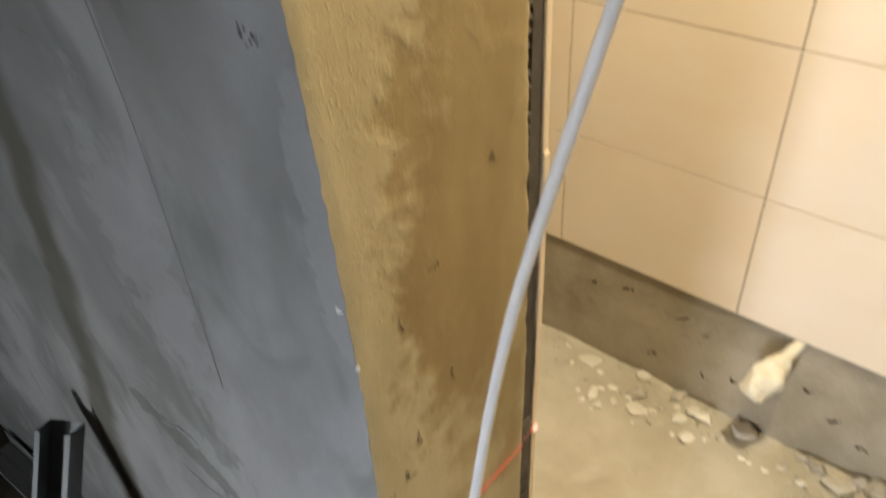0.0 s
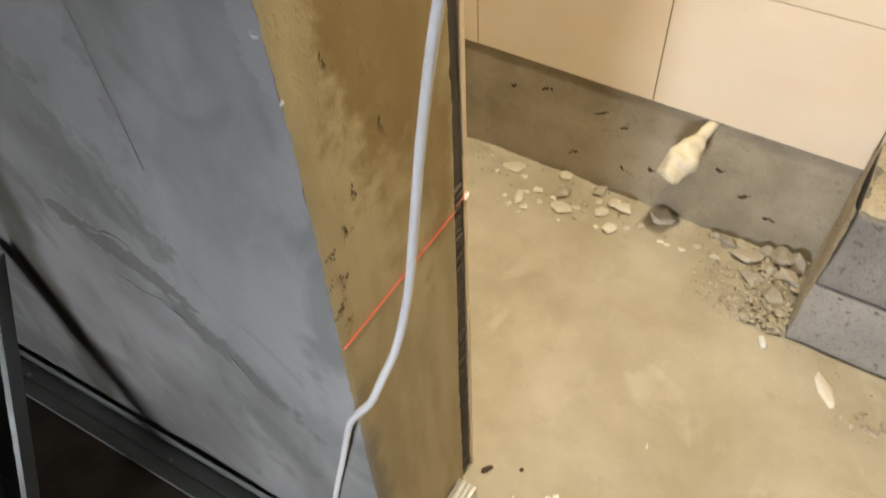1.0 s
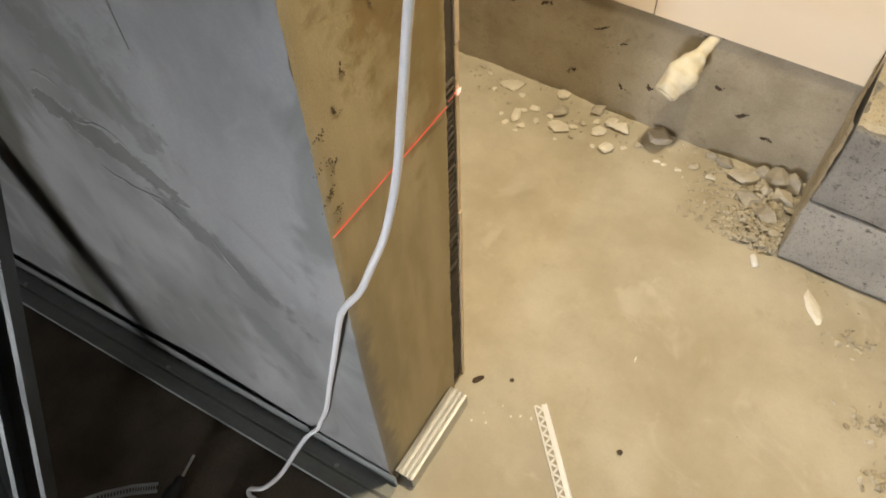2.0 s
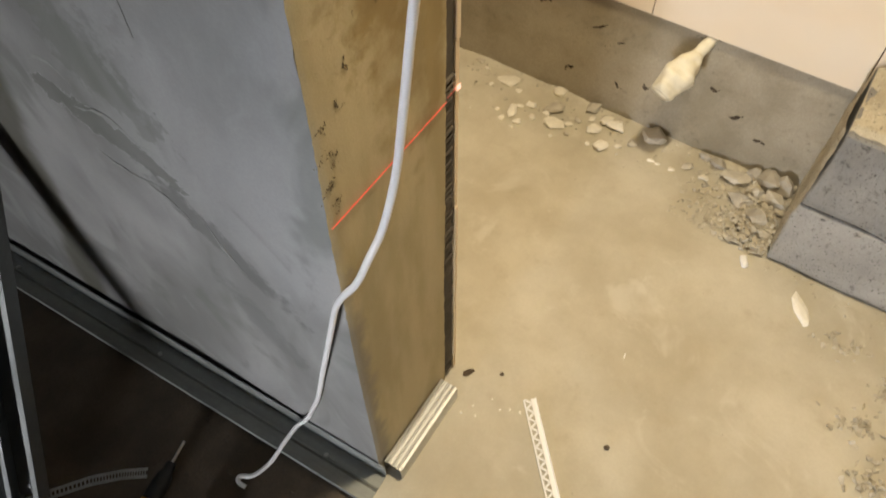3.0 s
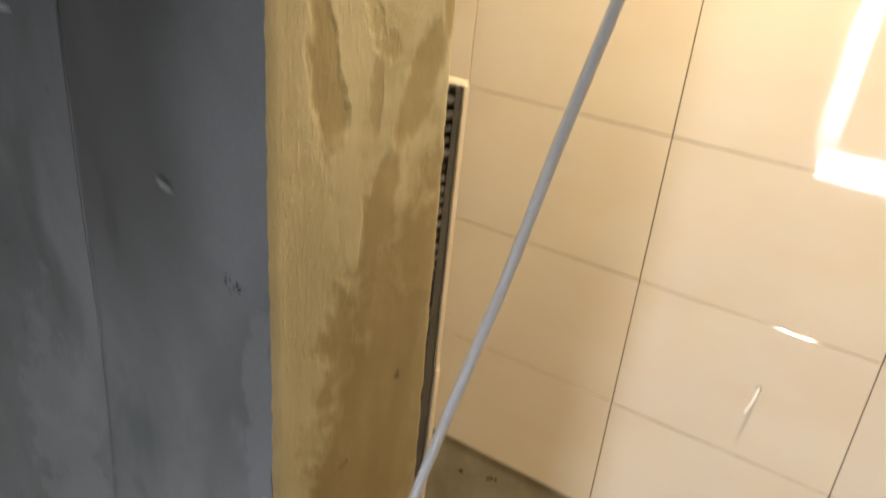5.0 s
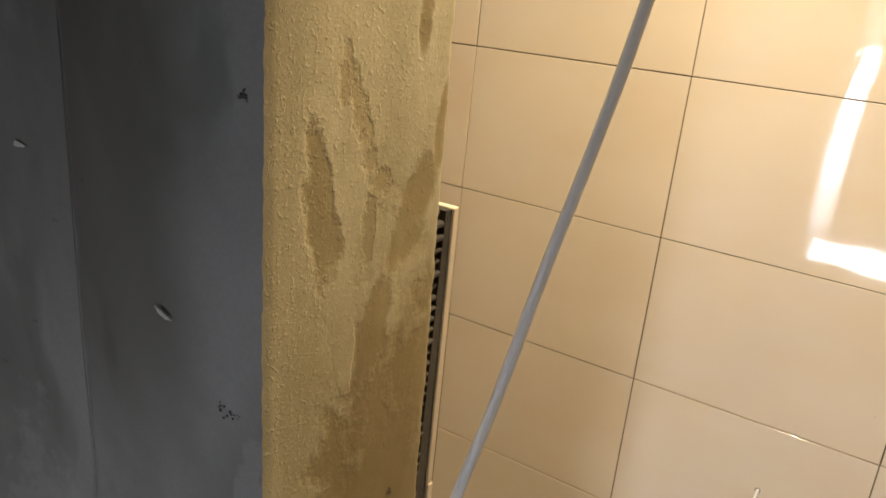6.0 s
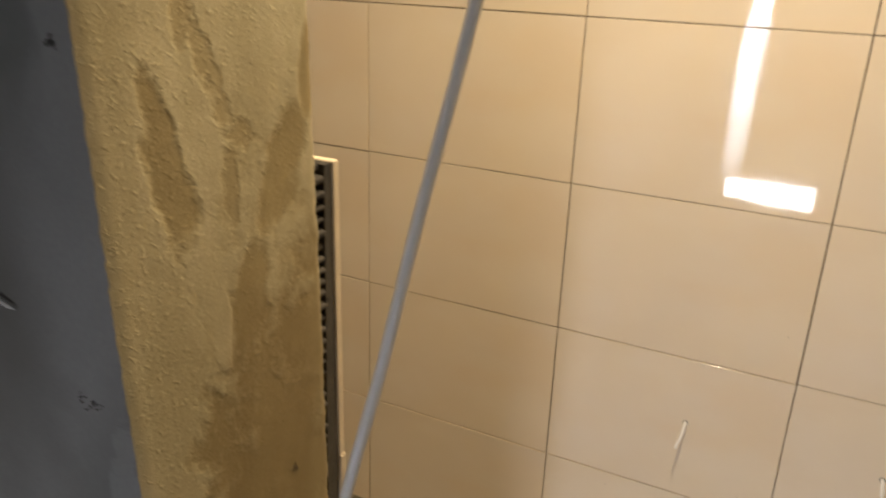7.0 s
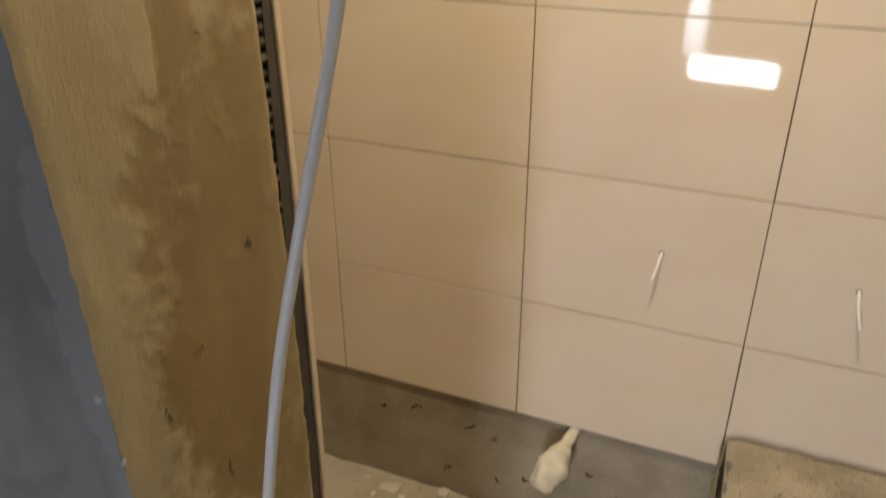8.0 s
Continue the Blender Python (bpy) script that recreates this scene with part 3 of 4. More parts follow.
# ---------------------------------------------------------------- plinth of blocks
def block_plinth():
    p = thing("block_plinth", "low grey concrete block plinth with sandy top, against the tiles", "plinth", (0.437, 0.838, 0))
    rnd = random.Random(3)
    for k, (z, h) in enumerate(((0.0, 0.198), (0.204, 0.206))):
        x = 0.0 if k == 0 else 0.005
        for i, w in enumerate((0.60, 0.60) if k == 0 else (0.40, 0.60, 0.2)):
            bm = boxed((x, 0.0 - 0.004 * k, z + (0.011 if k == 0 else 0.001)), (x + w - 0.006, 0.205, z + h), 0.006, 2)
            bmesh.ops.subdivide_edges(bm, edges=[e for e in bm.edges if e.calc_length() > 0.05], cuts=13, use_grid_fill=True)
            for v in bm.verts:
                v.co += 0.0045 * noise.noise_vector(v.co * 18 + Vector((i, k, 0)) * 5) + 0.002 * noise.noise_vector(v.co * 60)
            part("block", bm, M_BLOCK if k == 0 else M_BLOCKDARK, p, "", True)
            x += w
    top = sheet((0.006, 0.006, 0.4165), (1.17, 0, 0), (0, 0.195, 0), 190, 34,
                lambda q, a, b: 0.004 * noise.noise(q * 26) + 0.003 * noise.noise(q * 85) - 0.008 * (max(0, 0.06 - b) / 0.06 + max(0, 0.012 - a) / 0.012))
    part("mortar_top", top, M_CRUMBLY, p, "rough crumbly sandy mortar", True)
    grit = bmesh.new()
    for _ in range(420):
        k = rnd.uniform(0.0012, 0.0042)
        b = lump(k, k * rnd.uniform(0.6, 1), k * 0.7, rnd.random(), 7)
        b.verts.index_update()
        at = Vector((rnd.uniform(0.012, 0.8), rnd.uniform(0.012, 0.195), 0.4168))
        vs = [grit.verts.new(v.co + at) for v in b.verts]
        for f in b.faces:
            grit.faces.new([vs[v.index] for v in f.verts])
        b.free()
    tagged(part("grit", grit, M_HEAP[1], p, "pale grit on the mortar"), kind="stuff")
    smear = sheet((-0.004, 0.198, 0.012), (0, -0.192, 0), (0, 0, 0.396), 24, 50,
                  lambda q, a, b: 0.003 * noise.noise(q * 22) + 0.002 * noise.noise(q * 70) - 0.006 * (max(0, a - 0.93) / 0.07 + max(0, 0.04 - b) / 0.04))
    part("mortar_smear", smear, M_CRUMBLY, p, "sandy mortar smeared over the end of the blocks", True)
    part("mortar_bed", boxed((0.006, 0.010, 0.19), (1.19, 0.2, 0.214)), M_MORTAR, p)
    part("bottom_gap_mortar", boxed((0.004, 0.006, -0.004), (1.19, 0.2, 0.012)), M_MORTAR, p)
    return p


# ---------------------------------------------------------------- things
def foam_stub():
    f = thing("foamed_pipe_stub", "pipe stub wrapped in cream expanding foam, sticking out of the wall", "pipe", (0.126, RENDER, 0.318))
    end = Vector((0.086, 0.936, 0.243)) - Vector((0.126, RENDER, 0.325))
    neck = end * 0.32
    part("neck", tube([(0, 0.02, 0.012), (0, 0, 0), neck * 0.6, neck], lambda u: 0.0115 + 0.004 * u, 14, 0.25), M_FOAM, f, "", True)
    prof = ((0.0, 0.014), (0.1, 0.021), (0.25, 0.029), (0.45, 0.034), (0.62, 0.0345), (0.8, 0.0305), (0.95, 0.0275), (1.0, 0.025))
    rad = lambda u: float(np.interp(u, [a for a, _ in prof], [b for _, b in prof]))
    body = tube([neck * 0.85, end * 0.5, end * 0.75, end], rad, 28, 0.16, True, 16)
    for v in body.verts:
        v.co += 0.0055 * noise.noise_vector(v.co * 34) * (1.0 if v.co.length < end.length * 0.8 else 0.25) + 0.0014 * noise.noise_vector(v.co * 105)
    part("foam_body", body, M_FOAM, f, "lumpy hardened foam", True)
    part("pipe_end", tube([end * 0.96, end * 1.02], 0.0205, 20, 0.05), M_FOAM, f, "pale closed pipe end", True)
    return f


def cable():
    pts = [(-0.196, -0.176, 0.003), (-0.212, -0.176, 0.003), (-0.217, -0.167, 0.003), (-0.196, -0.152, 0.006), (-0.183, -0.117, 0.012), (-0.176, -0.076, 0.038), (-0.168, -0.045, 0.060), (-0.148, -0.029, 0.095),
           (-0.128, -0.026, 0.155), (-0.101, -0.024, 0.238), (-0.064, -0.023, 0.388), (-0.041, -0.022, 0.480), (-0.024, -0.022, 0.548), (-0.006, -0.021, 0.622), (0.006, -0.023, 0.655), (0.022, -0.0255, 0.690), (0.0385, -0.020, 0.722),
           (0.0487, -0.0067, 0.76), (0.0574, 0.0105, 0.80), (0.0661, 0.0272, 0.87), (0.0705, 0.0409, 0.95), (0.0771, 0.0542, 1.05), (0.089, 0.0661, 1.15), (0.1067, 0.0798, 1.25),
           (0.1249, 0.096, 1.35), (0.1398, 0.1123, 1.45), (0.1555, 0.1316, 1.55), (0.1685, 0.1495, 1.65), (0.205, 0.215, 2.0), (0.25, 0.29, 2.5)]
    c = link_mesh("hanging_cable", tube(pts, 0.0043, 12, 0.03), M_CABLE, True)
    return tagged(c, "white electrical cable hanging loose down the door opening", "cable")


def channel(name, label, length, width, leg, material, thick=0.0008, lip=0.0):
    """A folded steel channel on its back, along x, legs up."""
    c = thing(name, label, "metal profile")
    h = width / 2
    web = [(-h, 0.0), (-h + 0.012, 0.0), (-0.004, 0.0), (0.0, 0.002), (0.004, 0.0), (h - 0.012, 0.0), (h, 0.0)]
    part("web", extrude_outline(web, length, thick), material, c)
    for k in (-1, 1):
        side = [(k * h, 0.0), (k * h, leg * 0.5), (k * h, leg), (k * (h - lip), leg)] if lip else [(k * h, 0.0), (k * h, leg * 0.5), (k * h, leg)]
        part("flange", extrude_outline(side[::-k], length, thick), material, c)
    return c


def floor_rail():
    r = thing("floor_rail", "galvanised steel floor track along the grey wall", "metal profile")
    line = [(-0.033, 0.019), (-0.033, 0.0), (-0.02, 0.0), (-0.004, 0.0), (0.0, 0.003), (0.004, 0.0), (0.02, 0.0), (0.031, 0.002), (0.033, 0.046)]
    part("track", extrude_outline(line, 1.34, 0.001), M_ZINCDARK, r)
    r.matrix_world = pose(-1.325, -1.325 * SKEW - 0.048, 0.0, 0, 0, math.degrees(math.atan(SKEW)))
    for k in range(3):
        bm = bmesh.new()
        bmesh.ops.create_cone(bm, cap_ends=True, segments=12, radius1=0.005, radius2=0.004, depth=0.004, matrix=Matrix.Translation((1.22 - 0.42 * k, 0.006, 0.004)))
        part("screw_head", bm, M_ZINC, r)
    return r


def offcut():
    c = thing("profile_offcut", "short offcut of ribbed galvanised ceiling profile lying along the jamb", "metal profile", (0.0215, 0.091, 0.0005), 90.4)
    line = [(-0.0125, 0.0), (-0.017, 0.0), (-0.0165, 0.038), (-0.0125, 0.0385), (-0.010, 0.0365), (-0.007, 0.0385), (-0.003, 0.0385), (0.0, 0.036), (0.003, 0.0385), (0.007, 0.0385),
            (0.010, 0.0365), (0.0125, 0.0385), (0.0165, 0.038), (0.017, 0.0), (0.0125, 0.0)]
    line = [(1.08 * y, 1.22 * z) for y, z in line]
    bm = extrude_outline(line, 0.192, 0.0007)
    bmesh.ops.translate(bm, verts=bm.verts, vec=(-0.096, 0, 0))
    part("ribbed_channel", bm, M_ZINC, c, "bright ribbed steel")
    part("crumb", lump(0.004, 0.003, 0.003, 71), M_STONE[1], c).location = (0.055, 0.0, 0.0475)
    part("crumb", lump(0.003, 0.005, 0.003, 72), M_STONE[1], c).location = (0.085, -0.010, 0.048)
    return c


def tile_trim():
    """A tile edging strip with triangular holes in its anchoring leg."""
    a, b = Vector((0.162, 0.261, 0)), Vector((0.300, 0.108, 0))
    d = (b - a).normalized()
    t = thing("tile_trim", "white plastic tile edging strip with triangular holes, lying on the floor", "trim strip",
              (a.x, a.y, 0.004), math.degrees(math.atan2(d.y, d.x)))
    L, w, th = 0.46, 0.026, 0.0016
    bm = bmesh.new()
    box(bm, (0, -0.013, 0), (L, -0.0095, th), 0.0004)
    box(bm, (0, 0.002, 0), (L, 0.013, th), 0.0004)
    box(bm, (0, 0.0115, -0.003), (L, 0.013, 0.0055), 0.0004)
    pitch, k = 0.0195, 0
    while k * pitch < L - pitch:
        for s, e in ((0.0, 0.5), (1.0, 0.5)):
            p, q = Vector(((k + s) * pitch, -0.010, 0)), Vector(((k + e) * pitch, 0.003, 0))
            u = (q - p).normalized()
            n = Vector((-u.y, u.x, 0)) * 0.0021
            vs = [bm.verts.new(c + Vector((0, 0, z))) for z in (0.0001, th - 0.0001) for c in (p + n, p - n, q - n, q + n)]
            for f in ((3, 2, 1, 0), (4, 5, 6, 7), (0, 1, 5, 4), (1, 2, 6, 5), (2, 3, 7, 6), (3, 0, 4, 7)):
                bm.faces.new([vs[i] for i in f])
        k += 1
    bmesh.ops.recalc_face_normals(bm, faces=bm.faces)
    part("perforated_strip", bm, M_TRIM, t)
    return t


def leaning_stud():
    foot, head = Vector((-0.515, -0.395, 0.004)), Vector((-0.650, -0.060, 0.588))
    s = channel("leaning_stud", "galvanised steel stud leaning against the grey wall", (head - foot).length, 0.05, 0.048, M_STUD, 0.0009, 0.007)
    x = (head - foot).normalized()
    z = Vector((0.62, -0.76, 0.2))
    z = (z - x * z.dot(x)).normalized()
    y = z.cross(x)
    s.matrix_world = Matrix.Translation(foot + z * 0.004) @ Matrix((x, y, z)).transposed().to_4x4()
    return s


def lying_profile():
    s = channel("lying_profile", "dull steel profile lying on the dark hall floor", 0.62, 0.05, 0.027, M_STUD, 0.0009, 0.006)
    s.matrix_world = pose(-0.74, -0.355, 0.0275 - 0.006, 180, 0, -22)
    return s


def strap():
    pts = [(-0.535, -0.44), (-0.495, -0.385), (-0.45, -0.325), (-0.41, -0.285), (-0.372, -0.256)]
    s = thing("perforated_strap", "thin perforated steel hanger strap on the hall floor", "metal strap")
    bm = bmesh.new()
    n = 40
    xs = np.interp(np.linspace(0, 4, n), range(5), [p[0] for p in pts])
    ys = np.interp(np.linspace(0, 4, n), range(5), [p[1] for p in pts])
    for i in range(n - 1):
        a, b = Vector((xs[i], ys[i], 0)), Vector((xs[i + 1], ys[i + 1], 0))
        u = (b - a).normalized()
        v = Vector((-u.y, u.x, 0))
        m = Matrix((u, v, Vector((0, 0, 1)))).transposed().to_4x4()
        m.translation = a
        lng = (b - a).length
        for lo, hi in (((0, -0.010, 0), (lng + 0.0005, -0.004, 0.001)), ((0, 0.004, 0), (lng + 0.0005, 0.010, 0.001)), ((0, -0.004, 0), (lng * 0.4, 0.004, 0.001))):
            box(bm, lo, hi, 0, 1, m)
    bmesh.ops.translate(bm, verts=bm.verts, vec=(0, 0, -0.005))
    part("strap_band", bm, M_ZINC, s)
    return s


def screwdriver():
    tip, butt = Vector((-0.348, -0.175, 0.012)), Vector((-0.308, -0.335, 0.016))
    s = thing("screwdriver", "screwdriver with black and yellow handle on the hall floor", "screwdriver")
    k = tip.lerp(butt, 0.27)
    part("shaft", tube([tip, k], 0.003, 10), M_ZINC, s, "steel shaft")
    e = butt - k
    prof = lambda u: 0.009 + 0.0085 * math.sin(min(u * 1.25, 1) * math.pi * 0.5) - 0.003 * math.exp(-((u - 0.22) / 0.07) ** 2)
    part("handle", tube([k, k + e * 0.3, k + e * 0.62], prof, 18), M_BLACK, s, "black rubber grip", True)
    part("end_cap", tube([k + e * 0.62, k + e * 0.8, butt], lambda u: 0.0185 - 0.006 * u * u, 18), M_YELLOW, s, "yellow handle end", True)
    return s


def wall_peg(name, place, bend, length, label):
    p = thing(name, label, "wall plug", place)
    part("peg", tube([(0, 0.012, 0), (0, -0.004, -0.001), (bend * 0.3, -0.018, -length * 0.45), (bend, -0.030, -length)],
                     lambda u: 0.0037 - 0.0008 * u, 10), M_PLASTIC, p, "", True)
    part("tip", lump(0.0042, 0.004, 0.0036, 12), M_PLASTIC, p).location = (bend, -0.030, -length)
    bm = bmesh.new()
    bmesh.ops.create_cone(bm, cap_ends=True, segments=14, radius1=0.0052, radius2=0.0052, depth=0.0014, matrix=Matrix.Rotation(radians(90), 4, "X"))
    part("drill_hole", bm, M_MARK, p, "dark drilled hole")
    return p


def laser_line():
    z = 0.773
    bm = bmesh.new()
    n = 40
    for i in range(n):
        y0, y1 = 0.001 + (DOOR_IN - 0.004) * i / n, 0.001 + (DOOR_IN - 0.004) * (i + 1) / n
        box(bm, (0.0016, y0 - 0.006, z - 0.00065), (0.0022, y1 + 0.008, z + 0.00065))
    ob = tagged(link_mesh("laser_line", bm, M_LASER), "thin red laser level line across the jamb", "laser line", kind="structure")
    bm = boxed((-0.002, DOOR_IN + 0.012, z - 0.0014), (-0.0012, DOOR_TILE - 0.009, z + 0.0014))
    tagged(link_mesh("laser_glint", bm, M_LASER), "red laser glint on the adhesive", "laser line", kind="structure")
    bm = boxed((0.0001, DOOR_TILE - 0.0085, z - 0.004), (0.0007, DOOR_TILE - 0.0005, z + 0.004), 0.0003)
    tagged(link_mesh("laser_spot", bm, M_SPOT), "bright laser spot on the tile edge", "laser line", kind="structure")


def ceiling_lamp():
    c = thing("ceiling_lamp", "round white ceiling lamp in the small bathroom", "lamp", (0.24, 0.37, TOP))
    bm = bmesh.new()
    bmesh.ops.create_cone(bm, cap_ends=True, segments=32, radius1=0.078, radius2=0.085, depth=0.05, matrix=Matrix.Translation((0, 0, -0.025)))
    part("lamp_body", bm, M_PLASTIC, c)
    bm = bmesh.new()
    bmesh.ops.create_cone(bm, cap_ends=True, segments=32, radius1=0.064, radius2=0.070, depth=0.012, matrix=Matrix.Translation((0, 0, -0.055)))
    part("diffuser", bm, M_LAMP, c, "warm glowing diffuser")
    return c


# ---------------------------------------------------------------- rubble
def rubble():
    def piece(x, y, rx, ry, rz, seed, mat, turn=0.0, label="", name="rubble_piece", count=24, z=0.0):
        ob = link_mesh(name, lump(rx * 1.22, ry * 1.22, rz * 1.25, seed, count), mat)
        low = min(v.co.z for v in ob.data.vertices)
        ob.matrix_world = pose(x, y, z - low - 0.0015, 0, 0, turn)
        return tagged(ob, label or "broken piece of mortar on the screed", "rubble", "rubble by the back wall")

    spots = ((-0.326, 1.018, 0.026, 0.017, 0.006, 0, 10), (-0.19, 1.050, 0.016, 0.014, 0.010, 0, 40), (-0.231, 0.972, 0.012, 0.009, 0.006, 2, 0),
             (-0.262, 0.925, 0.011, 0.019, 0.009, 2, 20), (-0.235, 0.900, 0.010, 0.009, 0.007, 2, 0), (-0.275, 0.892, 0.007, 0.006, 0.005, 2, 50),
             (-0.172, 0.992, 0.022, 0.016, 0.013, 1, 30), (-0.152, 0.942, 0.024, 0.016, 0.007, 0, 0), (-0.185, 0.965, 0.008, 0.006, 0.006, 2, 0),
             (-0.090, 1.045, 0.018, 0.014, 0.011, 1, 70), (-0.058, 0.982, 0.017, 0.012, 0.009, 0, 20), (-0.012, 1.016, 0.021, 0.015, 0.012, 0, 0),
             (-0.036, 1.02, 0.016, 0.012, 0.012, 0, 45), (-0.018, 0.938, 0.012, 0.017, 0.009, 2, -35), (-0.05, 0.93, 0.006, 0.005, 0.004, 2, 0),
             (0.082, 1.035, 0.024, 0.020, 0.020, 1, 15), (0.045, 0.99, 0.012, 0.009, 0.007, 1, 60), (0.105, 0.965, 0.008, 0.005, 0.004, 2, 10),
             (0.125, 0.963, 0.006, 0.005, 0.004, 2, 30), (0.16, 0.965, 0.007, 0.006, 0.005, 0, 0), (-0.40, 1.03, 0.008, 0.006, 0.004, 0, 0),
             (-0.36, 0.985, 0.005, 0.008, 0.003, 2, 0), (-0.285, 1.0, 0.009, 0.007, 0.003, 2, 20), (-0.21, 0.935, 0.007, 0.010, 0.004, 0, 50), (-0.255, 0.955, 0.008, 0.006, 0.003, 2, 0),
             (-0.12, 0.965, 0.010, 0.007, 0.004, 0, 15), (-0.105, 0.99, 0.008, 0.008, 0.006, 1, 15), (-0.075, 1.01, 0.010, 0.007, 0.005, 0, 70), (0.02, 0.965, 0.008, 0.006, 0.004, 0, 30), (-0.24, 0.88, 0.005, 0.004, 0.003, 2, 0),
             (-0.30, 0.915, 0.006, 0.005, 0.003, 2, 80), (-0.14, 0.905, 0.005, 0.004, 0.003, 2, 10), (0.19, 0.995, 0.012, 0.009, 0.006, 1, 40), (0.235, 0.98, 0.010, 0.008, 0.006, 0, 0), (-0.43, 1.045, 0.010, 0.006, 0.004, 1, 0), (-0.30, 0.955, 0.005, 0.005, 0.004, 1, 0), (-0.11, 0.93, 0.006, 0.005, 0.005, 1, 0))
    for i, (x, y, rx, ry, rz, m, turn) in enumerate(spots):
        label = ("pale angular chip of mortar on the screed", "grey broken lump of cement on the screed", "cream crumb of hardened foam on the screed")[m]
        piece(x, y, rx * 1.12, ry * 1.12, rz * 0.8, 100 + i, M_HEAP[1] if m == 1 else M_STONE[m], turn, label)
    heap = ((0.300, 1.01, 0.042, 0.024, 0.018, 20), (0.372, 1.035, 0.028, 0.034, 0.026, 60), (0.335, 0.955, 0.036, 0.024, 0.016, -5), (0.402, 0.985, 0.022, 0.032, 0.024, 80),
            (0.385, 0.925, 0.036, 0.028, 0.020, 10), (0.405, 1.03, 0.022, 0.03, 0.03, 50), (0.36, 0.99, 0.02, 0.016, 0.02, 30), (0.25, 1.035, 0.026, 0.016, 0.012, 0),
            (0.335, 1.04, 0.022, 0.018, 0.02, 15), (0.41, 0.885, 0.018, 0.016, 0.014, 0), (0.35, 0.905, 0.018, 0.014, 0.012, 35), (0.215, 1.045, 0.018, 0.012, 0.01, 0))
    for i, (x, y, rx, ry, rz, turn) in enumerate(heap):
        piece(x, y, rx * 0.80, ry * 0.80, rz * 0.85, 200 + i, M_HEAP[1 if i % 3 == 0 else 0], turn, "broken cement lump in the rubble heap beside the plinth")
    rnd = random.Random(11)
    crumbs = bmesh.new()

    def crumb(x, y, s, z=0.0):
        b = lump(s, s * rnd.uniform(0.6, 1), s * rnd.uniform(0.4, 0.8), rnd.random(), 8)
        m = Matrix.Translation((x, y, z + s * 0.3)) @ Matrix.Rotation(rnd.uniform(0, 6.28), 4, "Z")
        base = [crumbs.verts.new(m @ v.co) for v in b.verts]
        b.verts.index_update()
        for f in b.faces:
            crumbs.faces.new([base[v.index] for v in f.verts])
        b.free()

    for _ in range(1300):
        u, v = rnd.random(), rnd.random()
        x, y = 0.43 - abs(rnd.gauss(0, 0.105)), 0.835 + 0.235 * v
        if x > 0.20:
            crumb(x, y, rnd.uniform(0.003, 0.010) * (1.3 if x > 0.33 else 0.8), rnd.uniform(0, 0.018) if x > 0.34 else 0)
    for _ in range(240):
        crumb(rnd.uniform(-0.45, 0.25), 1.06 - abs(rnd.gauss(0, 0.075)), rnd.uniform(0.0015, 0.006))
    for _ in range(60):
        crumb(rnd.uniform(0.44, 0.8), 0.83 - abs(rnd.gauss(0, 0.02)), rnd.uniform(0.0015, 0.005))
    for cx, cy in ((0.64, 0.715), (0.725, 0.555), (0.76, 0.65), (0.78, 0.46)):
        for _ in range(44):
            crumb(cx + rnd.gauss(0, 0.028), cy + rnd.gauss(0, 0.018), rnd.uniform(0.003, 0.012))
    for _ in range(70):
        crumb(rnd.uniform(-0.3, 0.75), rnd.uniform(0.12, 0.9), rnd.uniform(0.0008, 0.0026))
    tagged(link_mesh("rubble_crumbs", crumbs, M_HEAP[2]), "loose grit and small mortar crumbs on the screed", "rubble", kind="stuff")


rubble()

back_tiles(), door_tiles(), block_plinth()
foam_stub(), cable(), floor_rail(), offcut(), tile_trim()
leaning_stud(), lying_profile(), strap(), screwdriver()
wall_peg("wall_peg", (0.256, BACK, 0.797), -0.008, 0.042, "short white plastic peg in a drilled tile")
wall_peg("wall_peg", (0.597, BACK, 0.789), 0.013, 0.058, "longer bent white plastic peg in a drilled tile")
laser_line(), ceiling_lamp()


# ---------------------------------------------------------------- small things
def small(name, bm, material, place, turn, label, category, smooth=False):
    ob = link_mesh(name, bm, material, smooth)
    ob.matrix_world = pose(*place, *turn)
    return tagged(ob, label, category)


chip = lump(0.043, 0.016, 0.009, 301, 26)
small("foam_chip", chip, M_STONE[2], (0.545, 0.752, 0.005), (0, 0, -55), "long cream chip of hardened foam on the screed", "foam chip")
small("plastic_spacer", tube([(-0.017, 0, 0), (0.017, 0, 0)], lambda u: 0.0072 * (1 - (2 * u - 1) ** 8) ** 0.5 + 0.0008, 12), M_PLASTIC,
      (0.402, 0.802, 0.006), (0, 0, -62), "small white plastic plug on the screed", "plug", True)
small("white_splinter", lump(0.010, 0.0022, 0.0022, 305, 12), M_PLASTIC, (0.279, 0.45, 0.002), (0, 0, 100), "tiny white plastic splinter on the screed", "splinter")
small("dark_chip", lump(0.007, 0.014, 0.005, 306), M_GROUT, (0.030, 0.245, 0.004), (0, 0, -30), "dark chip of mortar beside the jamb", "rubble")
small("dark_chip", lump(0.006, 0.005, 0.004, 307), M_GROUT, (0.09, 0.278, 0.003), (0, 0, 10), "small dark chip of mortar on the screed", "rubble")
small("dark_chip", lump(0.007, 0.006, 0.004, 308), M_GROUT, (0.333, 0.256, 0.003), (0, 0, 10), "small dark chip of mortar on the screed", "rubble")
for i, (x, y) in enumerate(((0.10, 0.222), (0.125, 0.212), (0.14, 0.222), (0.075, 0.19), (0.064, 0.165), (0.09, 0.175), (0.16, 0.228))):
    small("white_crumb", lump(0.004, 0.003, 0.0025, 320 + i), M_STONE[2], (x, y, 0.002), (0, 0, i * 50), "tiny white crumb on the screed", "crumb")
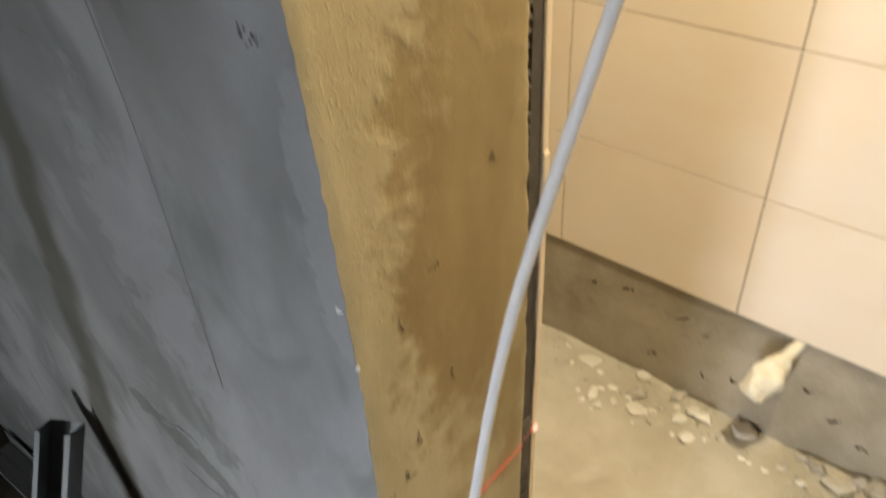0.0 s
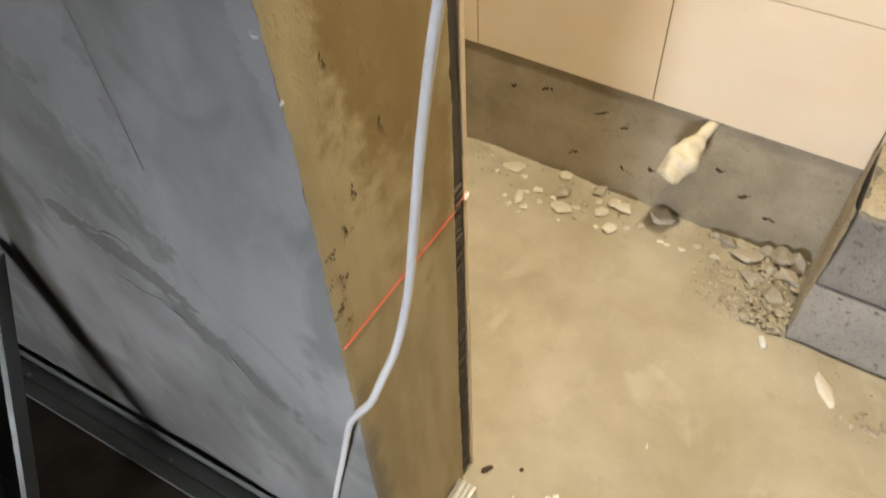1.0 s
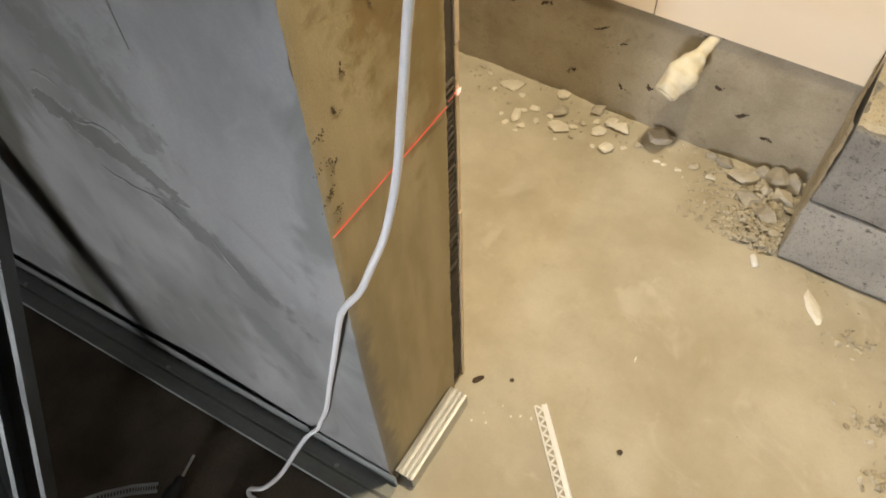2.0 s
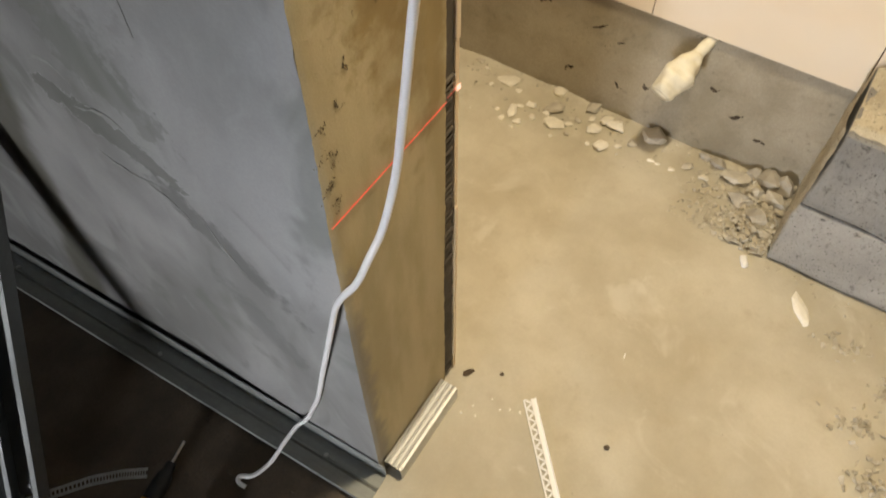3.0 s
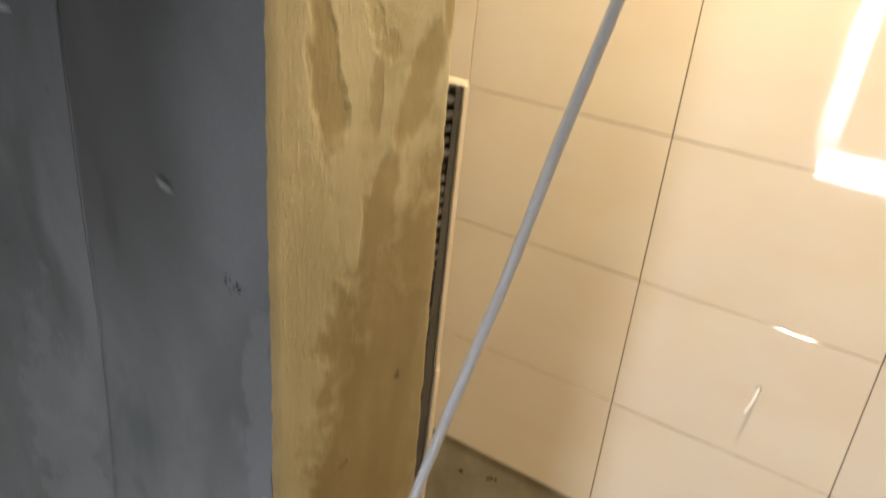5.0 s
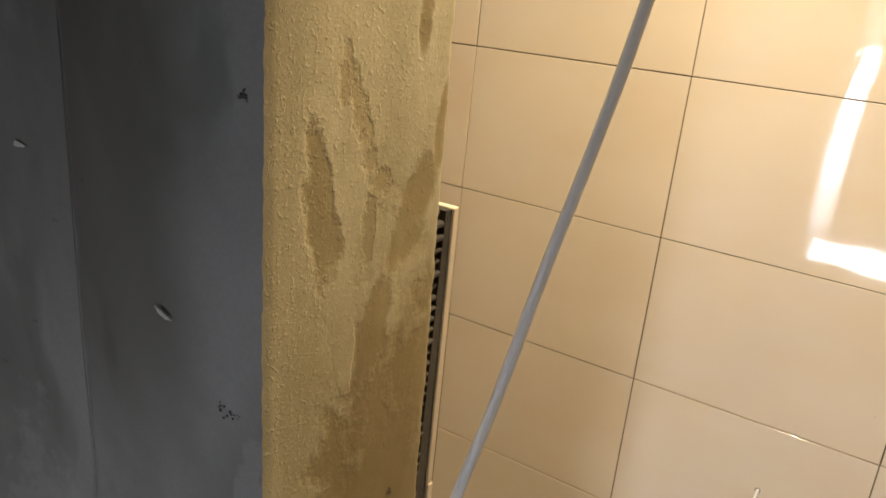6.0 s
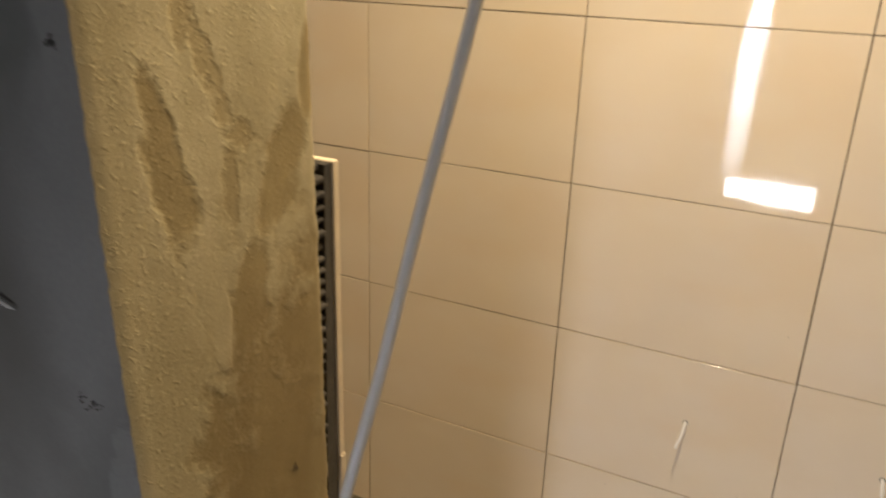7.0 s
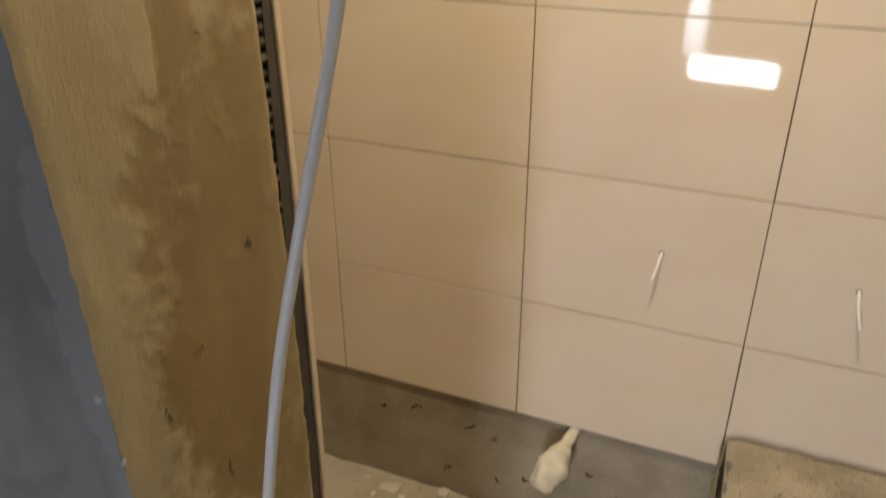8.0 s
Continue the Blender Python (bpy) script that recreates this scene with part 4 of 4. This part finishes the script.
tagged(small("bit_case", boxed((-0.03, -0.02, 0), (0.03, 0.02, 0.018), 0.006, 2), M_BLACK, (-0.215, -0.245, -0.006), (0, 0, 30), "small black tool case on the hall floor", "case"))

# scrapes and knocks in the walls
SCRAPES = (("jamb", 0.035, 0.915, 0.009, 0.004, 60), ("jamb", 0.052, 0.95, 0.008, 0.002, 80), ("jamb", 0.004, 0.87, 0.007, 0.012, 70), ("jamb", 0.006, 0.83, 0.006, 0.012, 40),
           ("jamb", 0.010, 0.905, 0.008, 0.008, 50), ("jamb", 0.018, 0.858, 0.009, 0.006, 75), ("jamb", 0.012, 0.80, 0.008, 0.009, 20), ("jamb", 0.10, 0.99, 0.010, 0.002, 80),
           ("jamb", 0.045, 1.09, 0.008, 0.002, 80), ("jamb", 0.10, 0.72, 0.012, 0.002, 85), ("jamb", 0.085, 1.12, 0.004, 0.006, 70), ("jamb", 0.16, 1.18, 0.004, 0.003, 0),
           ("grey", -0.035, 0.961, 0.022, 0.006, -30), ("grey", -0.066, 0.222, 0.010, 0.002, -20), ("grey", -0.036, 1.325, 0.012, 0.006, 20),
           ("grey", -0.37, 1.258, 0.006, 0.003, 70), ("grey", -0.02, 1.555, 0.004, 0.003, 0), ("strip", -0.183, 0.088, 0.014, 0.006, -35), ("strip", -0.05, 0.09, 0.013, 0.006, 20),
           ("strip", 0.172, 0.191, 0.010, 0.005, 0), ("strip", -0.09, 0.20, 0.040, 0.0025, -30), ("strip", -0.36, 0.23, 0.007, 0.004, 0),
           ("strip", 0.135, 0.305, 0.016, 0.012, 10), ("strip", 0.102, 0.312, 0.008, 0.006, 0), ("strip", -0.27, 0.255, 0.018, 0.003, -28),
           ("strip", -0.13, 0.235, 0.03, 0.002, -32), ("strip", 0.02, 0.12, 0.010, 0.005, 30), ("strip", 0.24, 0.14, 0.016, 0.003, -25), ("strip", 0.31, 0.10, 0.014, 0.004, 10))


def scratch(a, b, turn, seed, big=1.0):
    """A knot of tiny knocked-out specks, strung along a broken line in the x z plane."""
    rnd = random.Random(seed)
    bm = bmesh.new()
    for k in range(16):
        u = rnd.uniform(-1, 1)
        x, z = a * u, b * (0.7 * math.sin(3.5 * u + seed) + rnd.gauss(0, 0.4))
        r = big * rnd.uniform(0.0005, 0.0014) * (1.2 - 0.6 * abs(u))
        speck = lump(r * rnd.uniform(1, 2.4), 0.0006, r, rnd.random(), 8)
        m = Matrix.Translation((x, 0, z)) @ Matrix.Rotation(rnd.uniform(-0.7, 0.7), 4, "Y")
        speck.verts.index_update()
        vs = [bm.verts.new(m @ v.co) for v in speck.verts]
        for f in speck.faces:
            bm.faces.new([vs[v.index] for v in f.verts])
        speck.free()
    bmesh.ops.rotate(bm, verts=bm.verts, matrix=Matrix.Rotation(radians(turn), 3, "Y"))
    return bm


def scrape(where, x, z, a, b, turn, seed):
    ob = link_mesh("wall_scrape", scratch(a, b, turn, seed, 3.6 if where == "strip" else 1.2), {"jamb": M_KNOCK, "grey": M_MARK, "strip": M_HOLE}[where])
    if where == "jamb":
        ob.matrix_world = pose(0.0004, x, z, 0, 0, 90)
    else:
        y = x * SKEW + front_at(z) * (0.35 + 0.65 * max(0.0, 1 + x / 0.5)) - 0.0002 if where == "grey" else RENDER - 0.0004
        ob.matrix_world = pose(x, y, z)
    ob.parent = wall_back if where == "strip" else wall_door
    return ob


for i, s in enumerate(SCRAPES):
    scrape(*s, 400 + i)
for i, (x, z, a, b, turn) in enumerate(((-0.101, 1.384, 0.013, 0.0022, 20), (-0.009, 1.136, 0.004, 0.003, 30), (-0.001, 1.083, 0.003, 0.004, 10), (-0.262, 1.48, 0.009, 0.003, 0))):
    bm = lump(a, 0.0015, b, 450 + i, 14)
    bmesh.ops.rotate(bm, verts=bm.verts, matrix=Matrix.Rotation(radians(turn), 3, "Y"))
    ob = link_mesh("plaster_chip", bm, M_PALE)
    ob.matrix_world = pose(x, x * SKEW + front_at(z) * (0.35 + 0.65 * max(0.0, 1 + x / 0.5)) - 0.001, z)
    ob.parent = wall_door

ridge = tube([(-0.204, -0.204 * SKEW - 0.0085, 1.70), (-0.200, -0.2 * SKEW - 0.0070, 1.50), (-0.199, -0.2 * SKEW - 0.0045, 1.34), (-0.198, -0.2 * SKEW - 0.0012, 1.2), (-0.203, -0.2 * SKEW - 0.0004, 0.93)], 0.0004, 8, 0.4)
part("trowel_ridge", ridge, M_GREY, wall_door, "thin pale ridge of cement", True)


def grey_at(x, z, out=0.0):
    return (x, x * SKEW + front_at(z) * (0.35 + 0.65 * max(0.0, 1 + x / 0.5)) - out, z)


# torn lips of cement round the scars in the grey skim, and pulled-up streaks beside them
LIPS = (((-0.392, 0.748), (-0.388, 0.712), (-0.374, 0.678), (-0.350, 0.668), (-0.318, 0.664), (-0.275, 0.668)),
        ((-0.390, 0.758), (-0.372, 0.755), (-0.349, 0.763), (-0.316, 0.770), (-0.287, 0.748), (-0.249, 0.738)),
        ((-0.451, 0.800), (-0.420, 0.812), (-0.395, 0.822), (-0.372, 0.812), (-0.360, 0.795)),
        ((-0.300, 0.662), (-0.262, 0.640), (-0.240, 0.612)), ((-0.215, 0.640), (-0.198, 0.590), (-0.170, 0.545)))
for i, line in enumerate(LIPS):
    lip = tube([grey_at(x, z, 0.0004) for x, z in line], lambda u, i=i: (0.0008 + 0.0030 * math.sin(math.pi * u) ** 2) * (0.75 + 0.6 * noise.noise(Vector((u * 9, i, 2)))), 8, 0.5)
    for v in lip.verts:
        base = grey_at(v.co.x, v.co.z)[1]
        v.co.y = base + (v.co.y - base) * 0.22
        v.co.z += 0.004 * noise.noise(v.co * 60)
    part("cement_lip", lip, M_LIP, wall_door, "pale torn lip of cement", True)


fillet = sheet((-0.92, 1.010, 0.0), (1.36, 0, 0), (0, 0.066, 0), 220, 14,
               lambda p, a, b: -0.004 + 0.014 * b * b * (0.75 + 0.9 * noise.noise(Vector((p.x * 9, 3, 1)))) + 0.004 * noise.noise(p * 45) * b)
tagged(link_mesh("mortar_fillet", fillet, M_SCREED, True), "ragged mortar fillet where the screed meets the back wall", "mortar", kind="structure")
for x, z, r in ((0.371, 0.669, 0.0022), (0.40, 1.02, 0.0012), (0.12, 0.60, 0.0012)):
    small("tile_fleck", lump(r, 0.0008, r * 1.3, x, 10), M_MARK, (x, BACK - 0.0003, z), (0, 0, 0), "tiny dark fleck of cement stuck on a tile", "fleck")
small("tile_fleck", lump(0.012, 0.0015, 0.003, 9.1, 14), M_PALE, (0.62, 0.9, 0.413), (90, 0, 20), "white crumb on the plinth top", "crumb")
